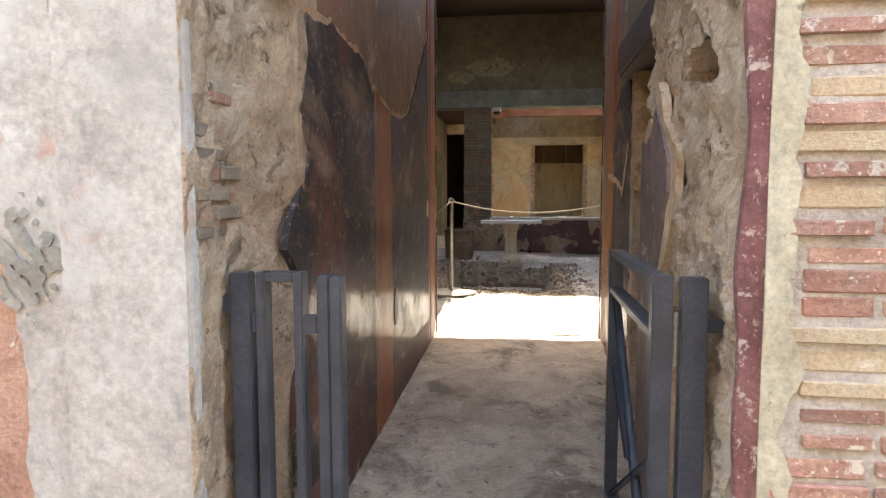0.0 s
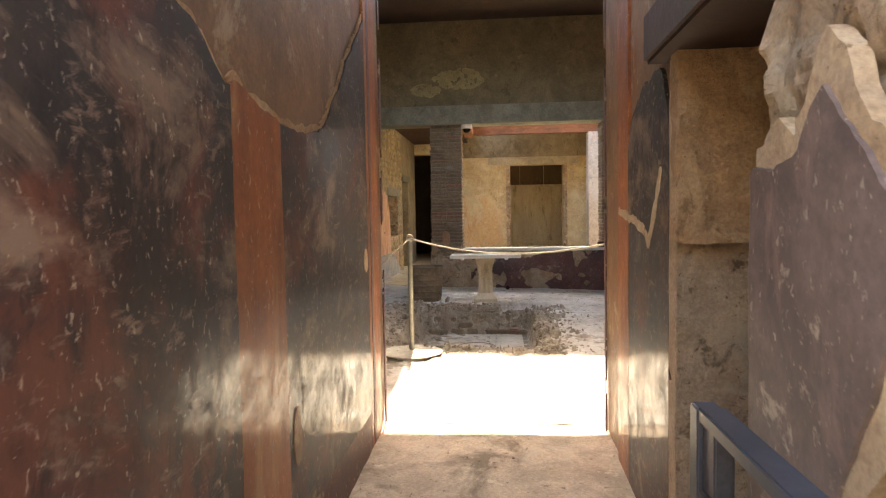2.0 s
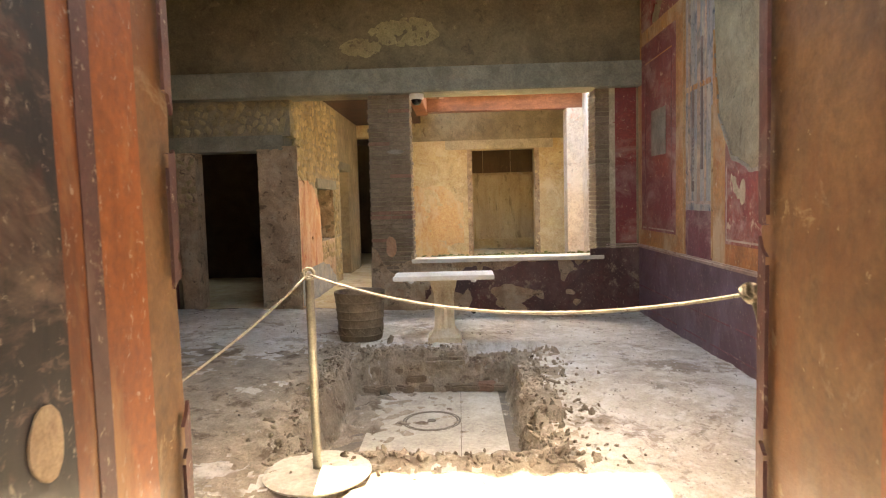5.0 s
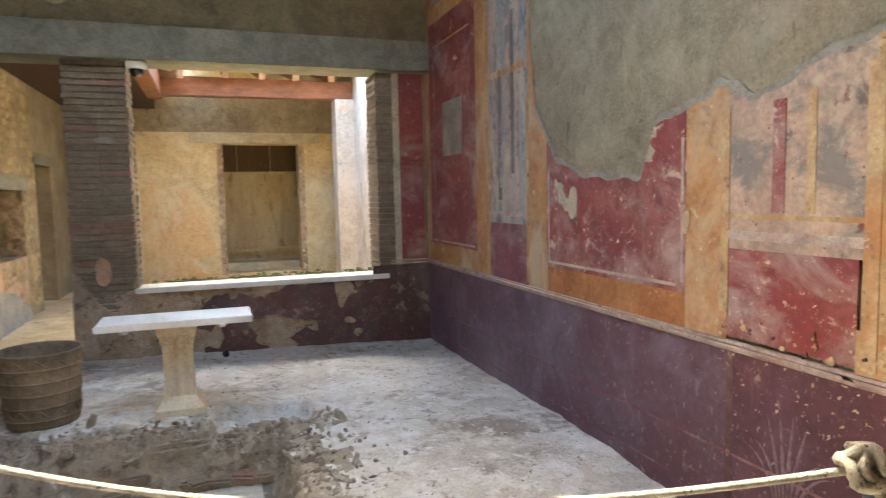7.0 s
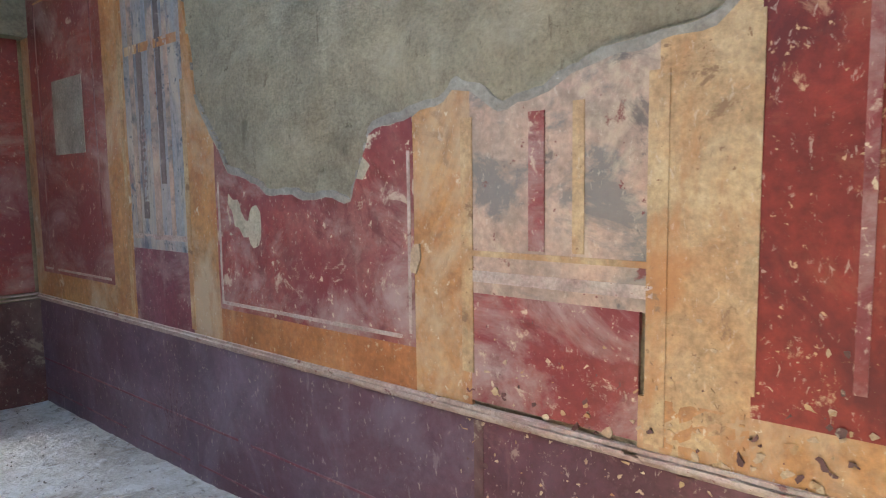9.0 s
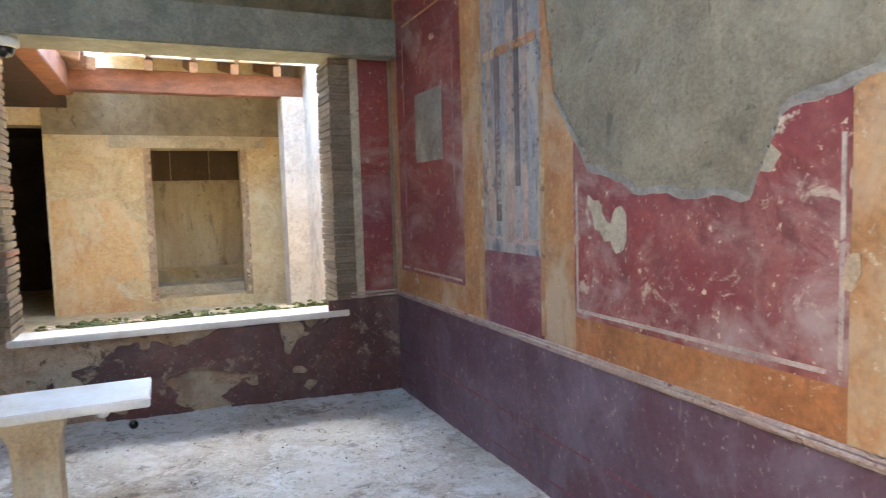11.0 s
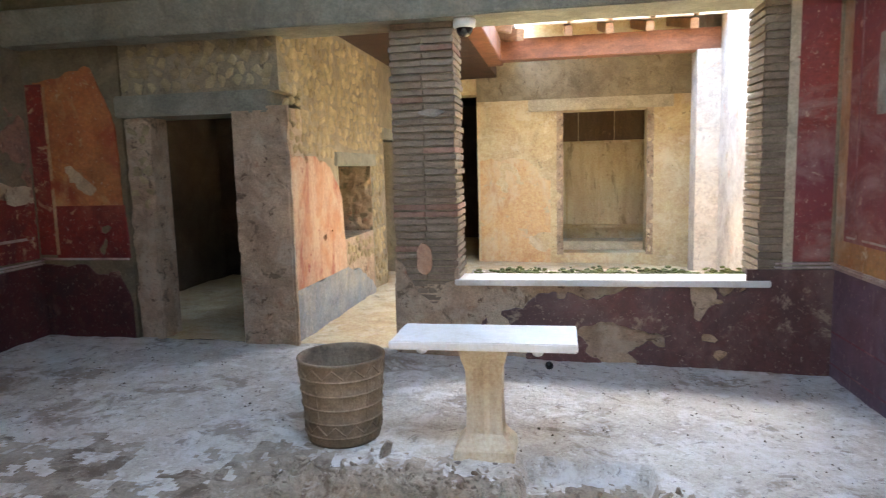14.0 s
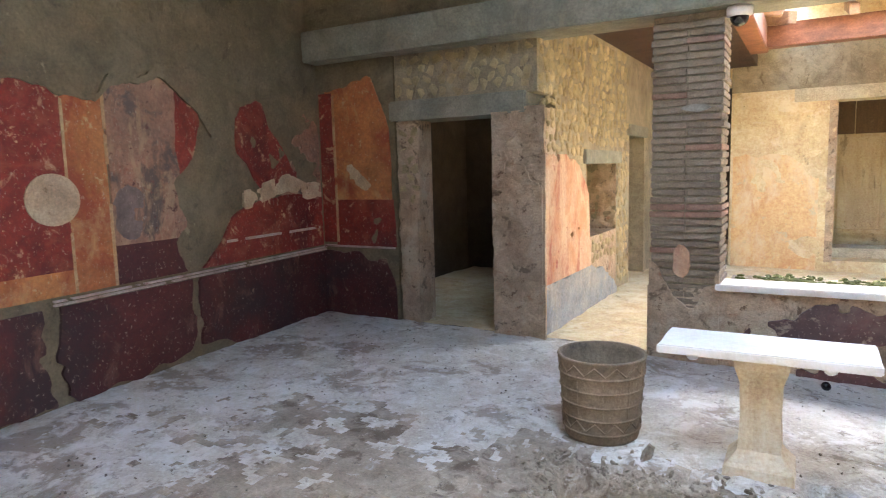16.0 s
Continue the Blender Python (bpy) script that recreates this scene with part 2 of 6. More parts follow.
M["blue"] = surf("faded_blue_fresco", srgb(138, 142, 146), srgb(174, 154, 140), srgb(98, 104, 112), big=4, fine=9, rough=0.6, bump=0.15, fleck_at=0.58, fleck_scale=4, streak=0.2,
                 layers=((srgb(196, 180, 158), 5, 0.5, 0.6, 0.25, 0.8), (srgb(92, 100, 112), 6, 0.55, 0.62, 0.35, 0.8), (srgb(150, 96, 88), 7, 0.58, 0.64, 0.3, 0.6)))
M["pinkish"] = surf("faded_pink_fresco", srgb(196, 162, 138), srgb(150, 138, 124), srgb(128, 72, 66), big=3, fine=8, rough=0.6, bump=0.15, fleck_at=0.61, fleck_scale=4,
                    layers=((srgb(126, 122, 116), 2.4, 0.5, 0.58, 1.6, 0.85), (srgb(206, 186, 156), 4, 0.55, 0.62, 0.6, 0.7), (srgb(84, 80, 80), 5, 0.6, 0.66, 1, 0.7), SCRATCH))
M["lime"] = surf("bare_lime_plaster", srgb(196, 184, 156), srgb(172, 160, 134), srgb(140, 130, 108), big=3, fine=12, bump=0.3)
M["golden"] = surf("golden_plaster", srgb(220, 202, 164), srgb(206, 180, 132), srgb(170, 150, 116), big=1.3, fine=9, bump=0.6, fleck_at=0.62, fleck_scale=4, layers=((srgb(176, 152, 112), 2.5, 0.54, 0.66, 0.6, 0.6), (srgb(232, 220, 192), 3.2, 0.55, 0.64, 1, 0.6)))
M["orange_plaster"] = surf("orange_stained_plaster", srgb(222, 190, 140), srgb(214, 170, 124), srgb(206, 190, 156), big=2.4, fine=8, bump=0.3, fleck_at=0.6, fleck_scale=5, layers=((srgb(226, 210, 176), 2.2, 0.48, 0.62, 0.5, 0.8), (srgb(198, 140, 96), 3, 0.56, 0.66, 0.5, 0.6)))
M["faint_orange"] = surf("faded_orange_fresco", srgb(200, 162, 130), srgb(204, 174, 148), srgb(160, 92, 78), big=4, fine=9, bump=0.2, streak=0.2, fleck_at=0.62, layers=((srgb(160, 74, 58), 3, 0.52, 0.62, 0.4, 0.7), (srgb(206, 180, 148), 3, 0.52, 0.62, 0.6, 0.8), (srgb(190, 120, 70), 2, 0.52, 0.64, 0.6, 0.6)))
M["blue_dado"] = surf("pale_blue_grey_dado", srgb(142, 148, 152), srgb(172, 166, 156), srgb(196, 180, 150), big=2.5, fine=10, bump=0.25)
M["stone"] = surf("rubble_stone", srgb(178, 160, 122), srgb(148, 134, 104), srgb(120, 108, 84), big=4, fine=16, bump=0.9, vary=0.2)
M["stone_grey"] = surf("grey_rubble_stone", srgb(140, 130, 112), srgb(112, 104, 92), srgb(160, 150, 130), big=4, fine=16, bump=0.9, vary=0.25)
M["cement"] = surf("grey_green_concrete", srgb(142, 140, 124), srgb(122, 120, 106), srgb(162, 158, 142), big=1.6, fine=14, bump=0.3, fleck_at=0.66, layers=((srgb(112, 108, 94), 2.2, 0.54, 0.66, 1, 0.6), (srgb(160, 150, 126), 5, 0.58, 0.66, 1, 0.5)))
M["marble"] = surf("weathered_white_marble", srgb(238, 234, 226), srgb(224, 218, 206), srgb(190, 178, 158), big=3, fine=12, rough=0.5, bump=0.15, fleck_at=0.7, fleck_scale=6)
M["travertine"] = surf("stained_cream_travertine", srgb(222, 206, 176), srgb(200, 178, 142), srgb(142, 120, 90), big=5, fine=14, rough=0.7, bump=0.5, fleck_at=0.66, fleck_scale=8, streak=0.35)
M["slab"] = surf("pale_basin_slab", srgb(208, 200, 184), srgb(184, 174, 156), srgb(140, 128, 110), big=2.5, fine=9, rough=0.7, bump=0.15, fleck_at=0.66, fleck_scale=6)
M["slab_dark"] = surf("grey_basin_border", srgb(132, 122, 108), srgb(112, 102, 90), srgb(156, 148, 132), big=3, fine=10, rough=0.8, bump=0.3)
M["clay"] = surf("dusty_grey_brown_terracotta", srgb(146, 128, 104), srgb(108, 94, 76), srgb(168, 150, 126), big=4, fine=18, bump=0.5, fleck_at=0.65, fleck_scale=9)
M["wood"] = surf("red_brown_stained_timber", srgb(142, 92, 64), srgb(116, 74, 50), srgb(164, 116, 82), big=3, fine=14, rough=0.6, bump=0.15, streak=3)
M["rafter_wood"] = surf("pale_brown_rafter_timber", srgb(168, 128, 92), srgb(140, 102, 72), srgb(186, 150, 116), big=3, fine=14, rough=0.65, bump=0.2, streak=2)
M["wood_dark"] = surf("dark_old_timber", srgb(70, 48, 36), srgb(50, 36, 28), srgb(96, 70, 52), big=3, fine=16, rough=0.7, bump=0.3)
M["tile"] = surf("sun_bleached_roof_tile", srgb(206, 178, 146), srgb(186, 150, 118), srgb(216, 202, 180), big=4, fine=14, bump=0.3)
M["iron"] = surf("dark_grey_painted_steel", srgb(72, 74, 82), srgb(62, 64, 70), srgb(110, 108, 106), big=3, fine=20, rough=0.42, bump=0.06, metal=0.2, fleck_at=0.74, fleck_scale=14)
M["steel"] = surf("brushed_steel_post", srgb(150, 146, 134), srgb(126, 122, 112), None, big=3, fine=26, rough=0.5, bump=0.05, metal=0.6)
M["rope"] = surf("cream_braided_rope", srgb(170, 160, 142), srgb(144, 132, 114), srgb(60, 54, 48), big=20, fine=60, bump=0.8, fleck_at=0.6, fleck_scale=40)
M["white_plastic"] = surf("white_plastic_housing", srgb(226, 226, 222), srgb(212, 212, 208), None, big=5, fine=10, rough=0.35, bump=0.0)
M["dark_glass"] = surf("smoked_dome", srgb(20, 20, 24), srgb(16, 16, 18), None, rough=0.12, bump=0.0)
M["moss"] = surf("green_moss", srgb(104, 110, 52), srgb(78, 82, 40), srgb(128, 116, 70), big=8, fine=30, bump=1.0)
# dark colour stands in for the gloom of rooms behind the doorways
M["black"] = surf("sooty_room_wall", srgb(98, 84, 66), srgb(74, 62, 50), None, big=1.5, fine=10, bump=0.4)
M["faded_leaf"] = surf("faded_painted_leaf", srgb(140, 120, 124), srgb(124, 98, 104), srgb(112, 84, 92), big=20, fine=30, bump=0.1, fleck_at=0.52, fleck_scale=30)
M["tan"] = surf("tan_lime_mortar", srgb(196, 160, 120), srgb(166, 130, 94), srgb(136, 108, 80), big=2.5, fine=18, bump=1.3, fleck_at=0.62, fleck_scale=8, layers=((srgb(212, 190, 158), 3, 0.53, 0.63, 1, 0.7), (srgb(128, 100, 74), 6, 0.59, 0.65, 1, 0.6)))
M["board"] = surf("pale_weathered_board", srgb(216, 198, 162), srgb(196, 174, 134), srgb(160, 138, 104), big=3, fine=12, bump=0.3, streak=0.2, layers=((srgb(204, 184, 148), 2, 0.5, 0.64, 0.4, 0.6), (srgb(126, 102, 74), 5, 0.58, 0.66, 0.25, 0.6)))
M["red_warm"] = surf("warm_red_fresco", srgb(140, 52, 40), srgb(118, 44, 38), srgb(196, 160, 122), big=1.8, fine=7, rough=0.65, bump=0.2, fleck_at=0.6, fleck_scale=6,
                     layers=((srgb(158, 92, 66), 2.2, 0.52, 0.64, 1.3, 0.7), (srgb(90, 34, 34), 2.0, 0.52, 0.62, 0.8, 0.7), (srgb(190, 150, 116), 5, 0.6, 0.65, 1, 0.7), SCRATCH))
M["dado_deep"] = surf("deep_wine_dado_fresco", srgb(92, 42, 38), srgb(66, 38, 38), srgb(150, 124, 100), big=1.4, fine=7, rough=0.65, bump=0.2, fleck_at=0.63, fleck_scale=5,
                      layers=((srgb(58, 44, 44), 1.3, 0.5, 0.62, 0.8, 0.7), (srgb(128, 92, 74), 3.5, 0.57, 0.66, 0.8, 0.6), SCRATCH))
M["orange_panel"] = surf("faded_orange_and_red_fresco", srgb(186, 124, 72), srgb(168, 92, 58), srgb(198, 168, 124), big=1.6, fine=8, rough=0.65, bump=0.2, fleck_at=0.61, fleck_scale=5,
                         layers=((srgb(150, 62, 44), 1.7, 0.52, 0.62, 0.8, 0.75), (srgb(196, 158, 108), 2.4, 0.54, 0.64, 0.7, 0.7), SCRATCH))
M["mixed_panel"] = surf("faded_pink_and_charcoal_fresco", srgb(168, 124, 98), srgb(132, 104, 88), srgb(96, 56, 48), big=2.5, fine=8, rough=0.65, bump=0.2, fleck_at=0.6, fleck_scale=4,
                        layers=((srgb(88, 80, 76), 2.2, 0.53, 0.6, 0.8, 0.85), (srgb(188, 158, 122), 3.2, 0.54, 0.62, 0.5, 0.7), (srgb(146, 72, 54), 3.0, 0.57, 0.64, 1, 0.7), SCRATCH))
M["warm_lime"] = surf("warm_lime_plaster_edge", srgb(204, 180, 148), srgb(178, 150, 118), srgb(146, 120, 92), big=3, fine=14, bump=0.6, fleck_at=0.62, fleck_scale=9)
M["faded_edge"] = surf("faded_cream_border", srgb(196, 170, 130), srgb(176, 134, 92), srgb(150, 118, 88), big=3, fine=12, bump=0.2, fleck_at=0.6, fleck_scale=7, layers=((srgb(184, 128, 80), 3, 0.5, 0.62, 0.6, 0.7), SCRATCH))
# paler wall tone, for the reflected light painted above the beam
M["painted_reflection"] = surf("paler_old_plaster", srgb(166, 152, 112), srgb(146, 132, 98), srgb(128, 114, 86), big=4, fine=12, bump=0.5, fleck_at=0.6, fleck_scale=6)
# darker copy of the board colour, with the ceiling's shade painted in
M["board_shaded"] = surf("dark_weathered_board", srgb(112, 90, 64), srgb(88, 68, 48), srgb(132, 108, 80), big=3, fine=12, bump=0.3, streak=0.2)
M["asphalt"] = surf("basalt_paving", srgb(96, 94, 92), srgb(78, 76, 74), srgb(120, 116, 110), big=2, fine=12, bump=0.6)


# ---- building helpers ----
def part(name, bm, material, parent=None, label="", smooth=False):
    me = bpy.data.meshes.new(name)
    bm.to_mesh(me)
    bm.free()
    me.materials.append(M[material] if isinstance(material, str) else material)
    if smooth:
        for p in me.polygons:
            p.use_smooth = True
    ob = new(name, me)
    if parent is not None:
        ob.parent = parent
    if label:
        ob["label"] = label
    return ob


def thing(name, label, category, at=(0, 0, 0), group="", kind=""):
    ob = new(name)
    ob.location = at
    return tagged(ob, label, category, group, kind)


def add_box(bm, a, b, bevel=0.0, m=None):
    made = bmesh.ops.create_cube(bm, size=1)["verts"]
    lo, hi = [min(p, q) for p, q in zip(a, b)], [max(p, q) for p, q in zip(a, b)]
    for v in made:
        v.co = Vector([lo[i] + (v.co[i] + 0.5) * (hi[i] - lo[i]) for i in range(3)])
    if bevel:
        edges = list({e for v in made for e in v.link_edges})
        made = list({v for v in bmesh.ops.bevel(bm, geom=edges, offset=bevel, segments=2, affect="EDGES")["verts"]} | {v for v in made if v.is_valid})
    if m is not None:
        bmesh.ops.transform(bm, matrix=m, verts=[v for v in made if v.is_valid])
    return made


def box(name, a, b, material, parent=None, label="", bevel=0.0, m=None):
    bm = bmesh.new()
    add_box(bm, a, b, bevel, m)
    return part(name, bm, material, parent, label)


def lathe(profile, segments=40):
    """A turned shape from (radius, height) pairs."""
    bm = bmesh.new()
    rings = [[bm.verts.new((r * math.cos(2 * math.pi * i / segments), r * math.sin(2 * math.pi * i / segments), z)) for i in range(segments)] for r, z in profile]
    for a, b in zip(rings, rings[1:]):
        for i in range(segments):
            j = (i + 1) % segments
            bm.faces.new((a[i], a[j], b[j], b[i]))
    return bm


def tube(path, radius, sides=8):
    """A round bar along a polyline."""
    bm = bmesh.new()
    rings = []
    for i, p in enumerate(path):
        d = (Vector(path[min(i + 1, len(path) - 1)]) - Vector(path[max(i - 1, 0)])).normalized()
        a = d.orthogonal().normalized() if abs(d.z) > 0.95 else d.cross(Vector((0, 0, 1))).normalized()
        b = d.cross(a)
        rings.append([bm.verts.new(Vector(p) + radius * (math.cos(2 * math.pi * k / sides) * a + math.sin(2 * math.pi * k / sides) * b)) for k in range(sides)])
    for r, s in zip(rings, rings[1:]):
        for k in range(sides):
            bm.faces.new((r[k], r[(k + 1) % sides], s[(k + 1) % sides], s[k]))
    bm.faces.new(rings[0])
    bm.faces.new(rings[-1][::-1])
    return bm


class Plane:
    """A wall's face: u runs along it, v is height, d stands out of it."""

    def __init__(self, origin, along, out):
        self.o, self.u, self.n = Vector(origin), Vector(along).normalized(), Vector(out).normalized()

    def at(self, u, v, d=0.0):
        return self.o + self.u * u + Vector((0, 0, v)) + self.n * d


def bumps(p, scale, size):
    return size * (noise.noise(p * scale) + 0.5 * noise.noise(p * scale * 2.3 + Vector((7, 3, 1))) + 0.25 * noise.noise(p * scale * 5.1))


def sheet(pl, u0, u1, v0, v1, keep=None, cell=0.05, relief=0.0, relief_scale=2.0, proud=0.0, depth=0.03, curve=None):
    """A plaster layer on a wall, clipped where keep(u, v) falls below nought, with a broken edge all round."""
    bm = bmesh.new()
    nu, nv = max(1, math.ceil((u1 - u0) / cell)), max(1, math.ceil((v1 - v0) / cell))
    cache = {}

    def vert(u, v, d=None):
        key = (round(u, 5), round(v, 5), d is None)
        if key not in cache:
            p = pl.at(u, v)
            out = proud + (bumps(p, relief_scale, relief) if relief else 0)
            cache[key] = bm.verts.new(pl.at(u, v, out if d is None else d))
        return cache[key]

    us, vs = [u0 + (u1 - u0) * i / nu for i in range(nu + 1)], [v0 + (v1 - v0) * i / nv for i in range(nv + 1)]
    f = [[keep(u, v) if keep else 1.0 for v in vs] for u in us]
    flip = pl.u.cross(Vector((0, 0, 1))).dot(pl.n) < 0
    for i in range(nu):
        for j in range(nv):
            corners = [(us[i], vs[j], f[i][j]), (us[i + 1], vs[j], f[i + 1][j]), (us[i + 1], vs[j + 1], f[i + 1][j + 1]), (us[i], vs[j + 1], f[i][j + 1])]
            if all(c[2] <= 0 for c in corners):
                continue
            poly, cut = [], []
            for a, b in zip(corners, corners[1:] + corners[:1]):
                if a[2] > 0:
                    poly.append((a[0], a[1]))
                if (a[2] > 0) != (b[2] > 0):
                    t = min(0.98, max(0.02, a[2] / (a[2] - b[2])))
                    q = (a[0] + t * (b[0] - a[0]), a[1] + t * (b[1] - a[1]))
                    poly.append(q)
                    cut.append(q)
            if len(poly) < 3:
                continue
            loop = [vert(*q) for q in poly]
            if len(set(loop)) < 3:
                continue
            try:
                bm.faces.new(loop[::-1] if flip else loop)
            except ValueError:
                continue
            rim = [cut] if len(cut) == 2 else []
            if i == 0:
                rim.append([c[:2] for c in (corners[0], corners[3]) if c[2] > 0])
            if i == nu - 1:
                rim.append([c[:2] for c in (corners[1], corners[2]) if c[2] > 0])
            if j == 0:
                rim.append([c[:2] for c in (corners[0], corners[1]) if c[2] > 0])
            if j == nv - 1:
                rim.append([c[:2] for c in (corners[2], corners[3]) if c[2] > 0])
            for seg in rim:
                if len(seg) == 2:
                    a, b = seg
                    quad = [vert(*a), vert(*b), vert(*b, proud - depth), vert(*a, proud - depth)]
                    if len(set(quad)) == 4:
                        try:
                            bm.faces.new(quad)
                        except ValueError:
                            pass
    bmesh.ops.recalc_face_normals(bm, faces=bm.faces[:])
    return bm


def below(points, wobble=0.03, scale=6.0, seed=0.0):
    """keep(): what lies under a broken line of (u, v) corners, roughened."""
    pu, pv = [p[0] for p in points], [p[1] for p in points]

    def keep(u, v):
        return float(np.interp(u, pu, pv)) - v + wobble * (noise.noise(Vector((u * scale, v * scale, seed))) + 0.6 * noise.noise(Vector((u * scale * 3, v * scale * 3, seed + 4))))
    return keep


def patchy(amount, scale=2.0, seed=0.0, edge=None):
    """keep(): plaster fallen away in islands."""
    def keep(u, v):
        p = Vector((u * scale, v * scale, seed))
        k = noise.noise(p) + 0.5 * noise.noise(p * 2.7) + 0.25 * noise.noise(p * 6) + amount
        return min(k, edge(u, v) * 4) if edge else k
    return keep


def both(*keeps):
    return lambda u, v: min(k(u, v) for k in keeps)


def oval(cu, cv, ru, rv, seed=0.0, rough=0.25, scale=7.0):
    def keep(u, v):
        return 1 - ((u - cu) / ru) ** 2 - ((v - cv) / rv) ** 2 + rough * noise.noise(Vector((u * scale, v * scale, seed))) + rough * 0.5 * noise.noise(Vector((u * scale * 3, v * scale * 3, seed)))
    return keep


def cutout(k):
    return lambda u, v: -k(u, v)


def crack(points, width, seed=0.0):
    """keep(): a wandering crack along a broken line."""
    def keep(u, v):
        best = 9.0
        for (a, b), (c, d) in zip(points, points[1:]):
            t = min(1, max(0, ((u - a) * (c - a) + (v - b) * (d - b)) / ((c - a) ** 2 + (d - b) ** 2)))
            best = min(best, math.hypot(u - a - t * (c - a), v - b - t * (d - b)))
        return width * (1 + 0.8 * noise.noise(Vector((u * 14, v * 14, seed)))) + 0.012 * noise.noise(Vector((u * 30, v * 30, seed))) - best
    return keep


def edge_band(k, width):
    return lambda u, v: width - abs(k(u, v) + width * 0.6)


def floor_z(x, y):
    z = float(np.interp(y, (-6, 0, 6, 8, 9.2, 19), (0.1, 0.2, 0.4, 0.5, 0.6, 0.57)))
    return z - 0.022 * (x + 0.3) * min(1, max(0, (y - 6.2) / 2)) - 0.01 * max(0, x) * min(1, max(0, y - 10))


# ---- floors and ground ----
IMP = (-1.28, 0.2, 8.15, 10.3)


def ground_mesh(x0, x1, y0, y1, cell, rough, skip=None):
    bm = bmesh.new()
    nx, ny = math.ceil((x1 - x0) / cell), math.ceil((y1 - y0) / cell)
    vs = []
    for i in range(nx + 1):
        row = []
        for j in range(ny + 1):
            x, y = x0 + (x1 - x0) * i / nx, y0 + (y1 - y0) * j / ny
            row.append(bm.verts.new((x, y, floor_z(x, y) + rough(x, y))))
        vs.append(row)
    for i in range(nx):
        for j in range(ny):
            bm.faces.new((vs[i][j], vs[i + 1][j], vs[i + 1][j + 1], vs[i][j + 1]))
    return bm


def atrium_rough(x, y):
    p = Vector((x, y, 0))
    # broken ground round the basin, smoother towards the walls
    dx = max(IMP[0] - x, 0, x - IMP[1])
    dy = max(IMP[2] - y, 0, y - IMP[3])
    near = math.exp(-(math.hypot(dx, dy) / 0.55) ** 2)
    h = bumps(p, 2.5, 0.012) + bumps(p, 9, 0.006 + 0.03 * near)
    inside = min(x - IMP[0], IMP[1] - x, y - IMP[2], IMP[3] - y) + 0.05 * noise.noise(p * 7) + 0.03 * noise.noise(p * 19)
    if inside > 0:
        h -= min(0.37, inside * 6)
    # shallow recess behind the basin
    if -0.2 + 0.03 * noise.noise(p * 9) < x < 0.45 and 10.28 < y < 10.72 + 0.04 * noise.noise(p * 6):
        h -= 0.09
    return h


def soil_at(x, y):
    # trodden soil spreads west and south of the basin
    d = math.hypot(max((IMP[0] - x) * 0.13, 0, x - IMP[1]), max((IMP[2] - y) * 0.5, 0, y - IMP[3]) * 0.8)
    p = Vector((x, y, 0))
    return 0.2 + 0.2 * noise.noise(p * 1.7) + 0.2 * noise.noise(p * 7) + 0.12 * noise.noise(p * 17) - d > 0


f_atr = tagged(part("floor_atrium", ground_mesh(-5.0, 2.1, 6.1, 12.7, 0.028, atrium_rough), "earth", smooth=True), "uneven trodden grey earth floor of the atrium", "floor", kind="structure")
tagged(part("floor_fauces", ground_mesh(-1.25, 0.75, 1.2, 6.1, 0.05, lambda x, y: bumps(Vector((x, y, 0)), 5, 0.008) + bumps(Vector((x, y, 3)), 14, 0.005)), "fauces_floor", smooth=True), "worn grey mortar floor of the entrance passage", "floor", kind="structure")
tagged(part("pavement", ground_mesh(-30, 30, -30, 1.2, 1.5, lambda x, y: 0), "asphalt"), "grey basalt street paving outside the house", "pavement", kind="structure")
tagged(part("ground_courtyard", ground_mesh(-4.8, 6.0, 12.7, 24.0, 0.12, lambda x, y: bumps(Vector((x, y, 0)), 3, 0.02)), "golden", smooth=True), "dusty courtyard ground", "ground", kind="structure")
tagged(part("floor_side_room", ground_mesh(0.75, 4.0, 1.9, 6.1, 0.2, lambda x, y: 0), "earth"), "dusty side room floor", "floor", kind="structure")

f_atr.data.materials.append(M["soil"])
for p in f_atr.data.polygons:
    if soil_at(p.center.x, p.center.y):
        p.material_index = 1
# ---- setting: walls ----


def wall(name, a, b, material, label):
    return tagged(box(name, a, b, material), label, "wall", kind="structure")


PL_FL = Plane((-1.02, 0, 0), (0, 1, 0), (1, 0, 0))
PL_FR1 = Plane((0.36, 0, 0), (0, 1, 0), (-1, 0, 0))
PL_FR2 = Plane((0.48, 0, 0), (0, 1, 0), (-1, 0, 0))
PL_R = Plane((2.0, 12.58, 0), (0, -1, 0), (-1, 0, 0))
PL_B = Plane((2.0, 12.58, 0), (-1, 0, 0), (0, -1, 0))
PL_BL = Plane((-2.28, 12.65, 0), (-1, 0, 0), (0, -1, 0))
LA, LB = Vector((-4.80, 12.65, 0)), Vector((-4.15, 6.15, 0))
PL_L = Plane(LA, LB - LA, (LA - LB).cross(Vector((0, 0, 1))))
PL_FAC = Plane((0, 1.9, 0), (1, 0, 0), (0, -1, 0))
PL_A = Plane((-2.33, 12.65, 0), (0, 1, 0), (1, 0, 0))
PL_C = Plane((0, 18.15, 0), (1, 0, 0), (0, -1, 0))
PL_CR = Plane((2.05, 13.0, 0), (0, 1, 0), (-1, 0, 0))
if PL_L.n.x < 0:
    PL_L.n = -PL_L.n
TOP = 5.0

